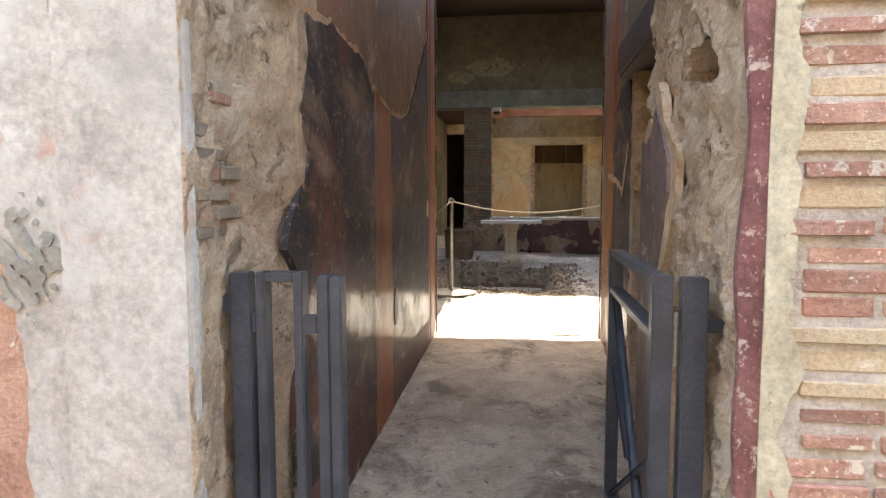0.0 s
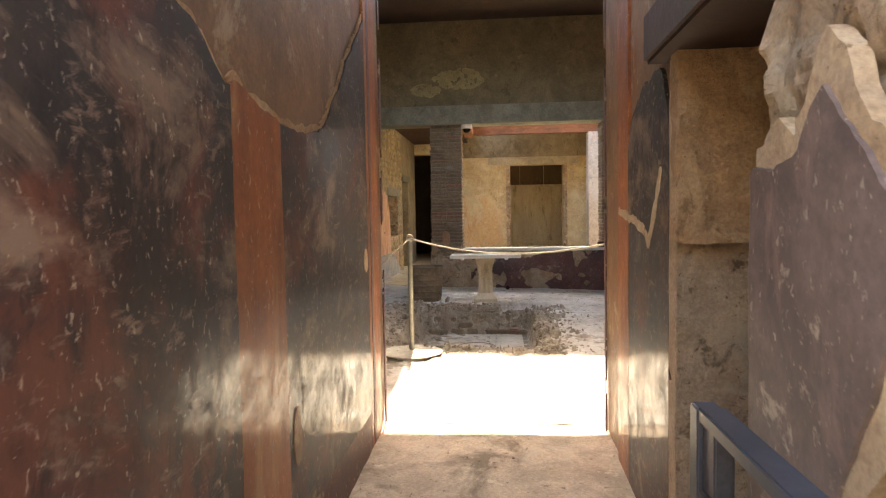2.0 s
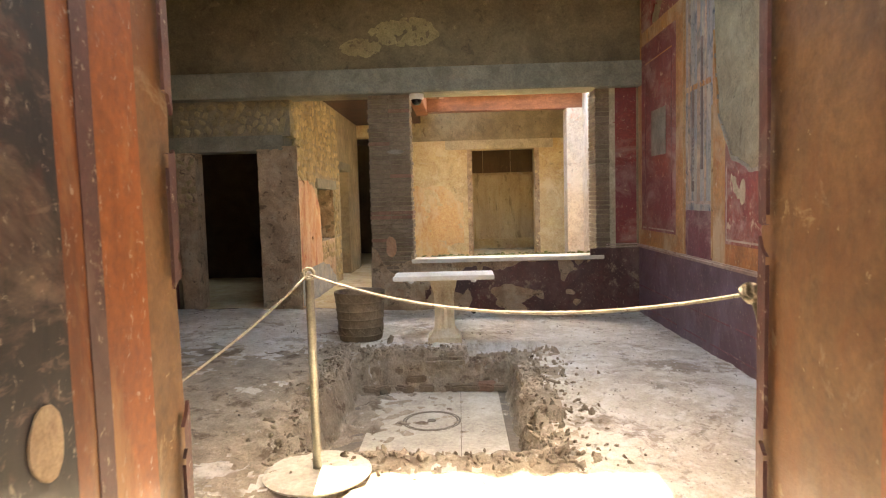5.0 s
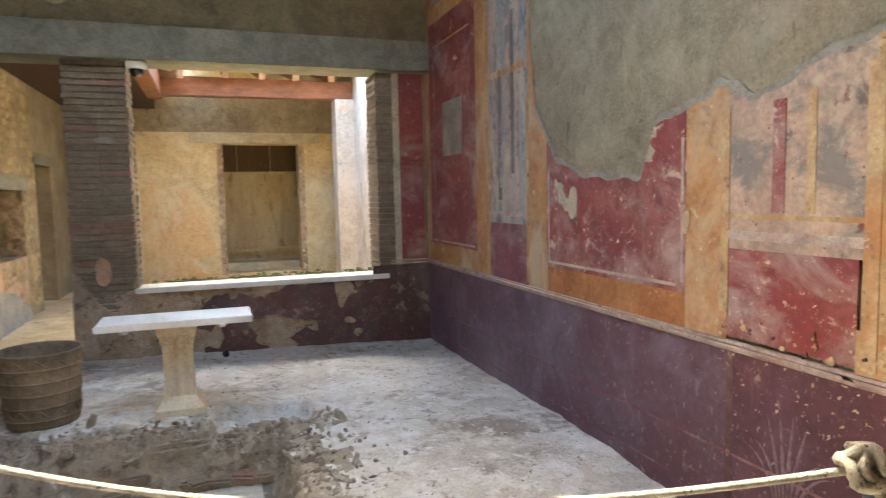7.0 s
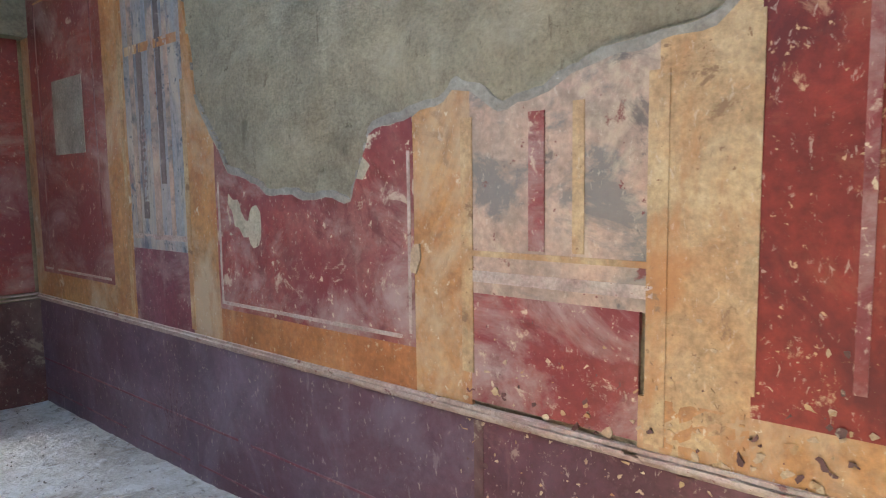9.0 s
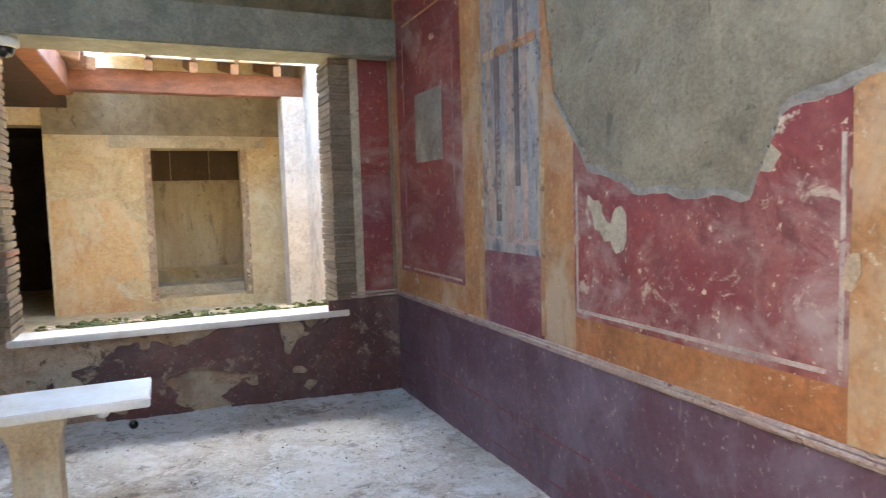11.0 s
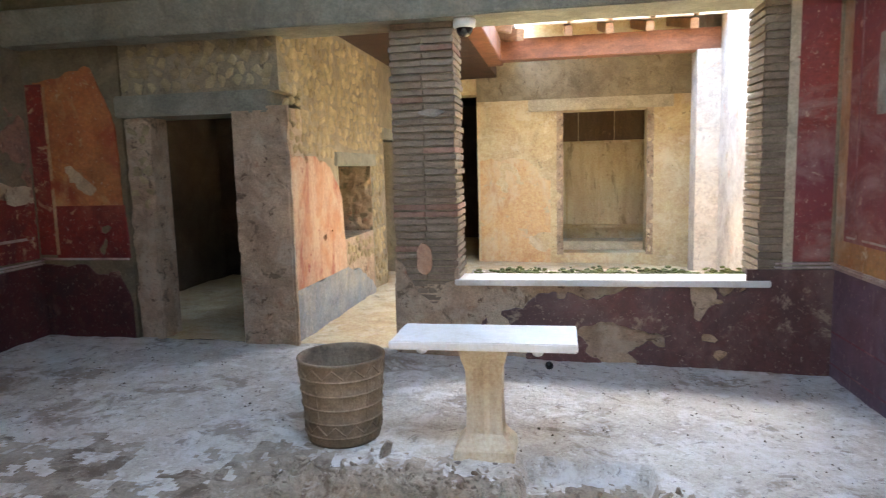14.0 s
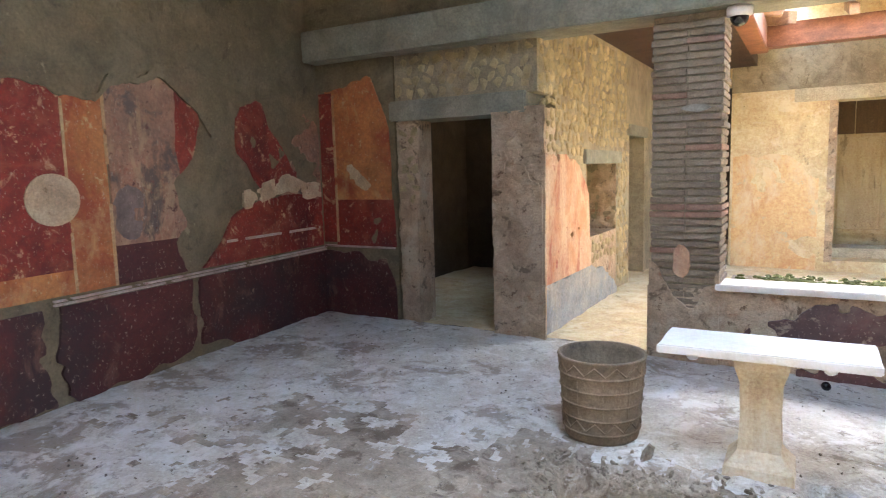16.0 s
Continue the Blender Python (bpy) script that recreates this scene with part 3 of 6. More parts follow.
# passage
w_fl = wall("wall_fauces_west", (-1.5, 2.52, -0.2), (-1.045, 6.17, TOP), "mortar_dark", "entrance passage wall with darkened painted plaster")
w_fr = wall("wall_fauces_east_front", (0.385, 1.95, -0.2), (0.85, 3.2, 2.0), "rough", "crumbling mortar wall stub beside the entrance")
for a, b in (((0.385, 1.95, 2.2), (0.85, 3.2, TOP)), ((0.385, 1.95, 2.0), (0.85, 2.16, 2.2)), ((0.385, 2.64, 2.0), (0.85, 3.2, 2.2))):
    box("masonry", a, b, "rough", w_fr)
w_fr2 = wall("wall_fauces_east_back", (0.505, 4.36, -0.2), (0.82, 6.05, TOP), "mortar_dark", "entrance passage wall with darkened painted plaster")
w_over = wall("wall_over_side_door", (0.42, 3.2, 2.62), (0.93, 4.36, TOP), "mortar_dark", "wall above the side doorway")
w_fac = wall("wall_facade_west", (-8, 1.95, -0.2), (-1.5, 2.4, TOP + 0.5), "pink_mortar", "street facade with broken white plaster")
w_fac2 = wall("wall_facade_east", (0.85, 1.95, -0.2), (8, 2.4, TOP + 0.5), "joint", "street facade of brick courses")
# added behind the camera: limits sky and bounce light on the facade
w_street = wall("wall_street_opposite", (-14, -4.0, 0), (14, -3.5, 6.0), "mortar_dark", "unseen plain wall added to set the light on the facade")
# atrium
w_r = wall("wall_east", (2.03, 2.4, -0.2), (2.5, 13.0, TOP), "mortar", "atrium wall of bare mortar with painted fresco panels")
w_s1 = wall("wall_south_west", (-5.2, 5.7, -0.2), (-1.5, 6.15, TOP), "mortar_dark", "atrium wall beside the passage")
w_s2 = wall("wall_south_east", (0.82, 5.7, -0.2), (2.03, 6.04, TOP), "mortar_dark", "atrium wall beside the passage")
w_low = wall("wall_under_window", (-1.38, 12.6, -0.2), (2.03, 13.0, 1.2), "rough", "low wall with worn red plaster below the window opening")
w_up = wall("wall_over_beam", (-5.2, 12.5, 3.6), (2.03, 13.0, TOP), "mortar_dark", "plastered wall above the long beam")
bm = bmesh.new()
n = PL_L.n
lo = [LA - n * 0.03, LB - n * 0.03, LB - n * 0.5, LA - n * 0.5]
vs = [bm.verts.new(p + Vector((0, 0, z))) for z in (-0.2, TOP) for p in lo]
bm.faces.new(vs[:4]), bm.faces.new(vs[4:])
for k in range(4):
    bm.faces.new((vs[k], vs[(k + 1) % 4], vs[4 + (k + 1) % 4], vs[4 + k]))
bmesh.ops.recalc_face_normals(bm, faces=bm.faces[:])
w_l = tagged(part("wall_west", bm, "mortar_dark"), "atrium wall of dark mortar with broken fresco", "wall", kind="structure")
w_nl = wall("wall_north_west_corner", (-5.2, 12.67, -0.2), (-3.85, 13.15, 3.5), "mortar_dark", "wall stretch beside the dark doorway")
w_pier = wall("wall_north_west_pier", (-2.79, 12.67, -0.2), (-2.36, 13.15, 2.72), "rough", "rough grey plastered pier between doorway and passage")
w_over2 = wall("wall_over_doorway", (-3.85, 12.69, 2.85), (-2.36, 13.15, 3.5), "mortar", "rubble masonry above the doorway")
w_a1 = wall("wall_passage_west_near", (-2.79, 13.15, -0.2), (-2.36, 14.12, 3.6), "mortar", "rubble passage wall lit from the courtyard")
w_a2 = wall("wall_passage_west_under", (-2.79, 14.12, -0.2), (-2.36, 15.35, 1.4), "rough", "rubble below the wall opening")
w_a3 = wall("wall_passage_west_over", (-2.79, 14.12, 2.21), (-2.36, 15.35, 3.6), "mortar", "rubble above the wall opening")
w_a4 = wall("wall_passage_west_mid", (-2.79, 15.35, -0.2), (-2.36, 16.0, 3.6), "mortar", "rubble passage wall")
w_a5 = wall("wall_passage_west_lintel", (-2.79, 16.0, 2.57), (-2.36, 16.9, 3.6), "mortar", "rubble above the far doorway")
w_a6 = wall("wall_passage_west_far", (-2.79, 16.9, -0.2), (-2.36, 18.2, 3.6), "mortar", "rubble passage wall")
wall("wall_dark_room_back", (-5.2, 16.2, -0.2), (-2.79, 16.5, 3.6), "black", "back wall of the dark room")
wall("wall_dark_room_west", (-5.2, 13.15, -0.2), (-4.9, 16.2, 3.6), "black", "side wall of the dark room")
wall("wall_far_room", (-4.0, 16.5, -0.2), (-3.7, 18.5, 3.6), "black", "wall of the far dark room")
w_c1 = wall("wall_court_north_west", (-1.34, 18.18, -0.2), (0.04, 18.6, 4.6), "golden", "golden plastered courtyard wall")
w_c0 = wall("wall_court_corner", (-4.0, 18.18, -0.2), (-2.5, 18.6, 4.6), "golden", "courtyard wall beyond the passage")
w_c2 = wall("wall_court_north_over", (0.04, 18.18, 3.03), (1.37, 18.6, 4.6), "golden", "golden plastered wall over the opening")
w_c3 = wall("wall_court_north_under", (0.04, 18.18, -0.2), (1.37, 18.6, 0.72), "golden", "low sill wall of the opening")
w_c4 = wall("wall_court_north_east", (1.37, 18.18, -0.2), (2.5, 18.6, 4.6), "golden", "golden plastered courtyard wall")
w_c5 = wall("wall_court_dark_door_over", (-2.5, 18.18, 3.35), (-1.34, 18.6, 4.6), "golden", "wall over the dark doorway")
w_cr = wall("wall_court_east", (2.06, 13.0, -0.2), (2.5, 18.18, 5.2), "white_plaster", "white plastered courtyard wall in strong daylight")
w_cp = wall("wall_court_pier", (1.76, 16.45, -0.2), (2.06, 16.85, 3.6), "white_plaster", "plastered pier carrying the timber beam")
wall("wall_recess_back", (-0.6, 19.9, 0.3), (2.0, 20.1, 3.4), "golden", "back wall of the recessed room")
wall("wall_recess_west", (-0.6, 18.6, 0.3), (-0.4, 19.9, 3.4), "golden", "side wall of the recessed room")
wall("wall_recess_east", (1.8, 18.6, 0.3), (2.0, 19.9, 3.4), "golden", "side wall of the recessed room")
tagged(box("ceiling_recess", (-0.6, 18.6, 3.2), (2.0, 20.1, 3.5), "wood_dark"), "dark ceiling of the recessed room", "ceiling", kind="structure")
tagged(box("floor_recess", (-0.4, 18.6, 0.5), (1.8, 19.9, 0.7), "golden"), "pale floor of the recessed room", "floor", kind="structure")
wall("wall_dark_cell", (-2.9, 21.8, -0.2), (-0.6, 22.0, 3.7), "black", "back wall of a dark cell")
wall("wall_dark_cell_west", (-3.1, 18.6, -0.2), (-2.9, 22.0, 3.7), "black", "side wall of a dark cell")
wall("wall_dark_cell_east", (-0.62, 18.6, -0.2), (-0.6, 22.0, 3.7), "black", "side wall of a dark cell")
wall("wall_side_room_east", (3.2, 2.4, -0.2), (3.5, 5.7, TOP), "red", "red painted side room wall")
wall("wall_side_room_north", (0.95, 5.5, -0.2), (3.2, 5.7, TOP), "red_worn", "worn red painted side room wall")

# ceilings, with the roof opening over the basin
OPEN = (-1.22, 0.62, 8.14, 10.13)
RIM = 4.68
for nm, a, b, mt, lb in (("ceiling_fauces", (-5.4, 2.4, TOP), (2.5, 6.0, TOP + 0.2), "mortar_dark", "plain plastered ceiling"),
                         ("ceiling_passage", (-5.2, 13.0, 3.6), (-1.0, 18.2, 3.75), "wood_dark", "dark timber ceiling of the passage"),
                         ("ceiling_dark_room", (-5.2, 12.95, 3.5), (-2.79, 16.5, 3.6), "mortar_dark", "plain plastered ceiling")):
    tagged(box(nm, a, b, mt), lb, "ceiling", kind="structure")
bm = bmesh.new()
levels = []
for dz in (0.0, 0.2):
    inner = [bm.verts.new((x, y, RIM + dz)) for x, y in ((OPEN[0], OPEN[2]), (OPEN[1], OPEN[2]), (OPEN[1], OPEN[3]), (OPEN[0], OPEN[3]))]
    outer = [bm.verts.new((x, y, TOP + 0.04 + dz)) for x, y in ((-5.4, 5.9), (2.5, 5.9), (2.5, 13.0), (-5.4, 13.0))]
    levels.append((inner, outer))
    for k in range(4):
        bm.faces.new((inner[k], inner[(k + 1) % 4], outer[(k + 1) % 4], outer[k]))
for ring in (0, 1):
    lo, hi = levels[0][ring], levels[1][ring]
    for k in range(4):
        bm.faces.new((lo[k], lo[(k + 1) % 4], hi[(k + 1) % 4], hi[k]))
bmesh.ops.recalc_face_normals(bm, faces=bm.faces[:])
tagged(part("ceiling_atrium", bm, "wood_dark"), "dark sloping roof timbers falling to the opening over the basin", "ceiling", kind="structure")
tagged(box("ceiling_side_room", (0.8, 2.4, 3.2), (3.5, 5.7, 3.4), "wood_dark"), "dark ceiling of the side room", "ceiling", kind="structure")
tagged(box("ceiling_dark_cell", (-2.9, 18.6, 3.5), (-0.6, 22.0, 3.7), "wood_dark"), "dark ceiling of the cell", "ceiling", kind="structure")


# ---- plaster, fresco and masonry layers on the walls ----
def fresco(name, pl, u0, u1, v0, v1, mat, parent, keep=None, label="", proud=0.012, cell=0.04, relief=0.003, depth=0.03, scale=3.0):
    return part(name, sheet(pl, u0, u1, v0, v1, keep, cell, relief, scale, proud, depth), mat, parent, label, smooth=False)


# east wall of the atrium: dado, cornice, fields
LOSS_E = below([(0, 5.2), (2.28, 5.2), (2.34, 3.4), (2.45, 2.62), (2.73, 2.25), (3.06, 2.14), (3.63, 2.1), (3.76, 2.38), (3.91, 2.42), (4.12, 2.44), (4.19, 2.51), (4.4, 2.41), (4.56, 2.45), (4.74, 2.53), (4.92, 2.55), (5.08, 2.58), (5.2, 2.68), (5.4, 3.0), (5.8, 3.4), (6.5, 3.5)], 0.025, 7)
fresco("bare_mortar", PL_R, 0, 6.43, 0.3, 5.0, "mortar", w_r, None, "bare grey-brown mortar coat", proud=-0.004, cell=0.07, relief=0.012, depth=0.02)
fresco("dado_panel", PL_R, 4.29, 6.43, 0.35, 1.335, "wine", w_r, None, "wine red dado fresco", proud=0.016, cell=0.06)
fresco("dado_panel", PL_R, 0, 4.29, 0.35, 1.335, "violet", w_r, None, "violet dado fresco", proud=0.016, cell=0.06)
for k, (v, h, d) in enumerate(((1.335, 0.014, 0.02), (1.352, 0.012, 0.034), (1.367, 0.013, 0.024))):
    fresco("cornice_strip", PL_R, 0, 6.43, v, v + h, "pale_line", w_r, patchy(0.62, 5, k * 3.0), "chipped pale stucco moulding", proud=d, cell=0.014, relief=0.004, scale=20)
fresco("ochre_band", PL_R, 0, 1.67, 1.38, 1.56, "ochre", w_r)
fresco("ochre_strip", PL_R, 0, 0.15, 1.56, 4.4, "ochre", w_r)
fresco("red_field", PL_R, 0.15, 1.38, 1.56, 3.74, "red", w_r, label="faded red fresco field with a pale lost patch")
fresco("ochre_strip", PL_R, 0.15, 1.38, 3.74, 3.9, "ochre", w_r)
fresco("red_field", PL_R, 0.15, 1.67, 3.9, 4.9, "red_worn", w_r, patchy(0.3, 2, 5.0))
fresco("ochre_strip", PL_R, 1.38, 1.67, 1.56, 3.9, "ochre", w_r)
fresco("blue_field", PL_R, 1.67, 2.34, 1.82, 4.4, "blue", w_r, LOSS_E, "faded blue fresco with slender painted columns")
fresco("violet_field", PL_R, 1.67, 2.34, 1.38, 1.82, "violet_red", w_r)
fresco("ochre_strip", PL_R, 2.34, 2.62, 1.38, 3.6, "ochre", w_r, LOSS_E)
fresco("orange_band", PL_R, 2.62, 3.99, 1.38, 1.55, "band", w_r)
HOLES = both(LOSS_E, patchy(0.66, 3.4, 11.0), cutout(oval(2.95, 1.98, 0.06, 0.09, 1, 1.2, 9)))
fresco("lime_ground", PL_R, 2.62, 3.99, 1.55, 2.5, "lime", w_r, LOSS_E, proud=0.012)
fresco("red_field", PL_R, 2.62, 3.99, 1.55, 2.6, "red_worn", w_r, HOLES, "worn red fresco with pale losses", proud=0.014)
fresco("ochre_strip", PL_R, 3.99, 4.26, 1.38, 2.7, "ochre", w_r, LOSS_E)
fresco("pink_field", PL_R, 4.26, 4.93, 1.79, 2.7, "pinkish", w_r, LOSS_E, "faded pink and grey architectural fresco")
fresco("red_field", PL_R, 4.26, 4.88, 1.4, 1.79, "red_worn", w_r)
fresco("ochre_strip", PL_R, 4.93, 5.19, 1.38, 3.0, "faded_edge", w_r, LOSS_E)
fresco("red_field", PL_R, 5.19, 6.43, 1.54, 3.6, "red_warm", w_r, LOSS_E, "deep red fresco field")
fresco("orange_band", PL_R, 4.88, 6.43, 1.38, 1.54, "ochre", w_r, patchy(0.5, 3, 3.0))
# painted lines and borders
for a, b, c, d, mt in ((0.2, 1.33, 1.585, 1.6, "pale_line"), (0.3, 0.312, 1.75, 3.5, "violet_red"), (1.24, 1.252, 1.75, 3.5, "violet_red"), (0.3, 1.25, 3.5, 3.512, "ochre"),
                       (2.64, 3.97, 1.575, 1.592, "pale_line"), (2.64, 2.655, 1.58, 2.2, "pale_line"), (3.96, 3.975, 1.6, 2.3, "pale_line"),
                       (1.6, 1.64, 1.4, 3.9, "faded_edge"), (2.32, 2.36, 1.4, 2.75, "faded_edge"), (4.22, 4.27, 1.5, 2.4, "faded_edge"), (4.9, 4.96, 1.4, 2.48, "faded_edge"), (5.15, 5.2, 1.6, 2.6, "faded_edge"),
                       (4.27, 4.92, 1.83, 1.87, "pale_line"), (4.27, 4.92, 1.92, 1.94, "faded_edge"), (4.5, 4.56, 1.95, 2.4, "red_worn"), (4.66, 4.7, 1.95, 2.42, "faded_edge"),
                       (1.75, 1.8, 1.9, 4.2, "pinkish"), (1.98, 2.05, 1.9, 4.2, "pinkish"), (2.16, 2.2, 1.9, 4.0, "pinkish"), (1.7, 2.32, 1.88, 1.91, "pale_line"), (1.84, 1.9, 2.0, 3.0, "violet_grey"), (2.07, 2.12, 2.2, 3.4, "violet_grey"), (1.7, 2.3, 2.95, 3.0, "ochre"), (1.86, 1.93, 2.1, 2.6, "blue"),
                       (5.42, 5.45, 1.65, 3.2, "red_worn"), (5.5, 5.512, 1.75, 3.2, "red_worn"), (5.5, 6.4, 1.72, 1.733, "red_worn"), (0.0, 6.43, 0.86, 0.872, "violet_red"), (0.0, 6.43, 0.62, 0.63, "violet_red"), (4.27, 4.31, 0.6, 1.33, "dado_red")):
    fresco("painted_line", PL_R, a, b, c, d, mt, w_r, both(LOSS_E, patchy(0.45 if b - a > 0.3 else 0.8, 4, a + c)), proud=0.0185 if d < 1.4 else 0.0165, cell=0.03, relief=0.001, depth=0.004)
fresco("lime_patch", PL_R, 0.56, 1.06, 2.42, 2.93, "grey_plaster", w_r, None, "pale square where a painted picture was cut out", proud=0.018, cell=0.06, depth=0.005)
# pale losses in the cornice band and dado
for mt, seed, amount, d in (("warm_lime", 3.0, -0.56, 0.0195), ("faded_edge", 8.0, -0.55, 0.0205), ("dado_red", 13.0, -0.58, 0.0215)):
    fresco("plaster_loss", PL_R, 4.2, 6.42, 1.385, 1.95, mt, w_r, lambda u, v: patchy(amount - 0.12, 26, seed)(u, v) + 0.25 - 0.9 * abs(v - 1.42) - 0.12 * max(0, 5.2 - u), proud=d, cell=0.011, depth=0.003)
    fresco("plaster_loss", PL_R, 4.2, 6.42, 0.95, 1.33, mt, w_r, lambda u, v: patchy(amount - 0.15, 26, seed + 2)(u, v) + 0.12 - 0.7 * abs(v - 1.3), proud=d + 0.003, cell=0.011, depth=0.003)
fresco("plaster_loss", PL_R, 3.9, 4.1, 1.75, 2.05, "warm_lime", w_r, oval(4.0, 1.9, 0.03, 0.06, 9, 1.6, 16), proud=0.019, cell=0.02, depth=0.006)
# grey repair mortar along the broken edge
fresco("repair_edge", PL_R, 2.3, 5.5, 2.0, 3.2, "grey_plaster", w_r, edge_band(LOSS_E, 0.022), "grey cement fillet along the broken plaster", proud=0.011, cell=0.025, depth=0.02)

# wall below and beside the window
fresco("bare_mortar", PL_B, 0, 3.36, 0.3, 1.2, "rough", w_low, None, proud=0.0, cell=0.05, relief=0.02, depth=0.02)
fresco("red_plaster", PL_B, 0, 2.7, 0.45, 1.19, "dado_red", w_low, both(patchy(0.25, 2.2, 2.0), below([(0, 1.25), (0.9, 1.22), (1.6, 1.15), (2.2, 1.1), (2.7, 0.9)], 0.1, 4)), "worn dark red plaster", proud=0.026, cell=0.03)
fresco("violet_plaster", PL_B, 0, 0.62, 0.45, 1.33, "dado_red", w_low, None, proud=0.03, cell=0.05)
w_b2 = wall("wall_north_east_strip", (1.64, 12.6, 1.2), (2.03, 13.0, 3.6), "mortar", "narrow painted wall beside the window pier")
fresco("red_field", PL_B, 0.04, 0.32, 1.39, 3.55, "red", w_b2, None, "bright red fresco strip", proud=0.004)
fresco("lime_strip", PL_B, 0.3, 0.37, 1.3, 3.32, "lime", w_b2, patchy(0.4, 3, 1.0), proud=0.008)
fresco("pale_band", PL_B, 0.0, 0.42, 1.34, 1.352, "pale_line", w_b2, None, proud=0.02, cell=0.03, relief=0.003)
fresco("pale_band", PL_B, 0.0, 0.42, 1.37, 1.382, "pale_line", w_b2, None, proud=0.02, cell=0.03, relief=0.003)
# concrete beam across the atrium
tagged(box("ceiling_beam", (-5.2, 12.42, 3.3), (2.0, 12.88, 3.6), "cement", bevel=0.012), "long grey-green concrete beam over the window", "beam", kind="structure")
fresco("bare_mortar", Plane((2.0, 12.5, 0), (-1, 0, 0), (0, -1, 0)), 0, 6.9, 3.6, 5.0, "mortar_dark", w_up, None, proud=0.006, cell=0.1, relief=0.012)

# pale scraps stand in for light thrown up onto this wall
fresco("pale_patch", Plane((0, 12.5, 0), (1, 0, 0), (0, -1, 0)), -1.7, -0.3, 3.7, 4.3, "painted_reflection", w_up, both(patchy(0.3, 13, 3.0), lambda u, v: max(oval(-0.85, 4.03, 0.42, 0.17, 3, 0.4)(u, v), oval(-1.4, 3.86, 0.25, 0.11, 6, 0.5)(u, v))), "pale scraps painted as light reflected onto the wall", proud=0.022, cell=0.022, relief=0.01, depth=0.006)

# west wall
fresco("bare_mortar", PL_L, 0, 6.5, 0.3, 5.0, "mortar_dark", w_l, None, proud=-0.004, cell=0.08, relief=0.015)
LOSS_W = below([(1.6, 2.5), (1.74, 2.68), (1.9, 2.8), (2.1, 2.93), (2.3, 2.86), (2.55, 2.84), (2.67, 2.69), (2.93, 2.74), (3.22, 2.79), (4.2, 2.8), (6.5, 2.7)], 0.03, 8, 2.0)
SIDE_W = lambda u, v: u - float(np.interp(v, (1.4, 1.47, 1.66, 1.79, 2.0, 2.15, 2.33, 2.6, 3.0), (1.95, 1.99, 2.05, 1.93, 2.0, 2.04, 1.8, 1.74, 1.74))) + 0.03 * noise.noise(Vector((u * 9, v * 9, 4)))
KEEP_W = both(LOSS_W, SIDE_W)
ISLE_W = both(below([(0.5, 2.2), (0.64, 2.42), (0.86, 2.62), (0.9, 2.8), (1.0, 2.86), (1.2, 2.78), (1.29, 2.66), (1.33, 2.2)], 0.03, 9, 3.0), lambda u, v: v - float(np.interp(u, (0.5, 0.75, 0.95, 1.15, 1.3), (2.1, 2.0, 1.98, 2.25, 2.4))) + 0.03 * noise.noise(Vector((u * 9, v * 9, 1))))
LOW_W = below([(0.05, 1.96), (0.6, 1.98), (1.0, 1.95), (1.2, 1.9), (1.4, 1.82), (1.5, 1.66), (1.62, 1.55), (1.84, 1.38), (2.0, 1.36)], 0.025, 9, 6.0)
fresco("dado_panel", PL_L, 0, 6.5, 0.55, 1.35, "dado_deep", w_l, both(cutout(crack([(1.86, 1.4), (1.9, 1.15), (1.84, 0.95), (1.98, 0.6)], 0.045)), cutout(crack([(3.1, 1.4), (3.16, 1.0), (3.05, 0.6)], 0.06, 3.0)), lambda u, v: v - 0.65 - 0.1 * float(np.interp(u, (0, 1.2, 1.7, 2.4, 4), (0, 0.2, 1.4, 0.6, 0.4))) + 0.05 * noise.noise(Vector((u * 5, v * 5, 2)))), "dark wine red dado fresco with cracks", proud=0.016)
for k, v in enumerate((1.36, 1.385)):
    fresco("cornice_strip", PL_L, 0, 3.1, v, v + 0.014, "pale_line", w_l, patchy(0.4, 4, k * 2.0), "chipped pale stucco moulding", proud=0.028, cell=0.014, relief=0.004)
fresco("red_field", PL_L, 0.45, 1.4, 1.9, 2.95, "red_warm", w_l, both(ISLE_W, patchy(0.42, 4, 3.3)), "broken red fresco island")
fresco("red_field", PL_L, 0.04, 2.0, 1.42, 2.05, "red_warm", w_l, both(LOW_W, patchy(0.65, 3.5, 4.4)), proud=0.018)
fresco("painted_line", PL_L, 0.1, 1.5, 1.6, 1.625, "pale_line", w_l, both(LOW_W, patchy(0.4, 5, 2)), proud=0.021, cell=0.02, depth=0.004)
fresco("stained_plaster", PL_L, 0.03, 0.7, 1.42, 2.8, "mixed_panel", w_l, both(patchy(0.1, 2.4, 9.0), below([(0, 2.7), (0.3, 2.75), (0.7, 2.3)], 0.08, 5)), "blotched plaster with traces of paint", proud=0.006)
fresco("lime_ground", PL_L, 0.05, 1.25, 1.85, 2.35, "warm_lime", w_l, both(lambda u, v: 0.085 - abs(v - float(np.interp(u, (0.05, 0.3, 0.6, 0.8, 1.2), (2.02, 2.0, 2.1, 2.06, 1.96)))), patchy(0.25, 6, 6.0)), "torn pale plaster under the red", proud=0.022, cell=0.022)
fresco("repair_edge", PL_L, 1.5, 3.6, 2.5, 3.1, "mortar_dark", w_l, lambda u, v: 0.03 - abs(LOSS_W(u, v) + 0.03), "broken plaster edge", proud=0.03, cell=0.025, relief=0.012)
fresco("mixed_field", PL_L, 1.7, 2.6, 1.7, 3.0, "mixed_panel", w_l, KEEP_W, "faded pink and charcoal architectural fresco")
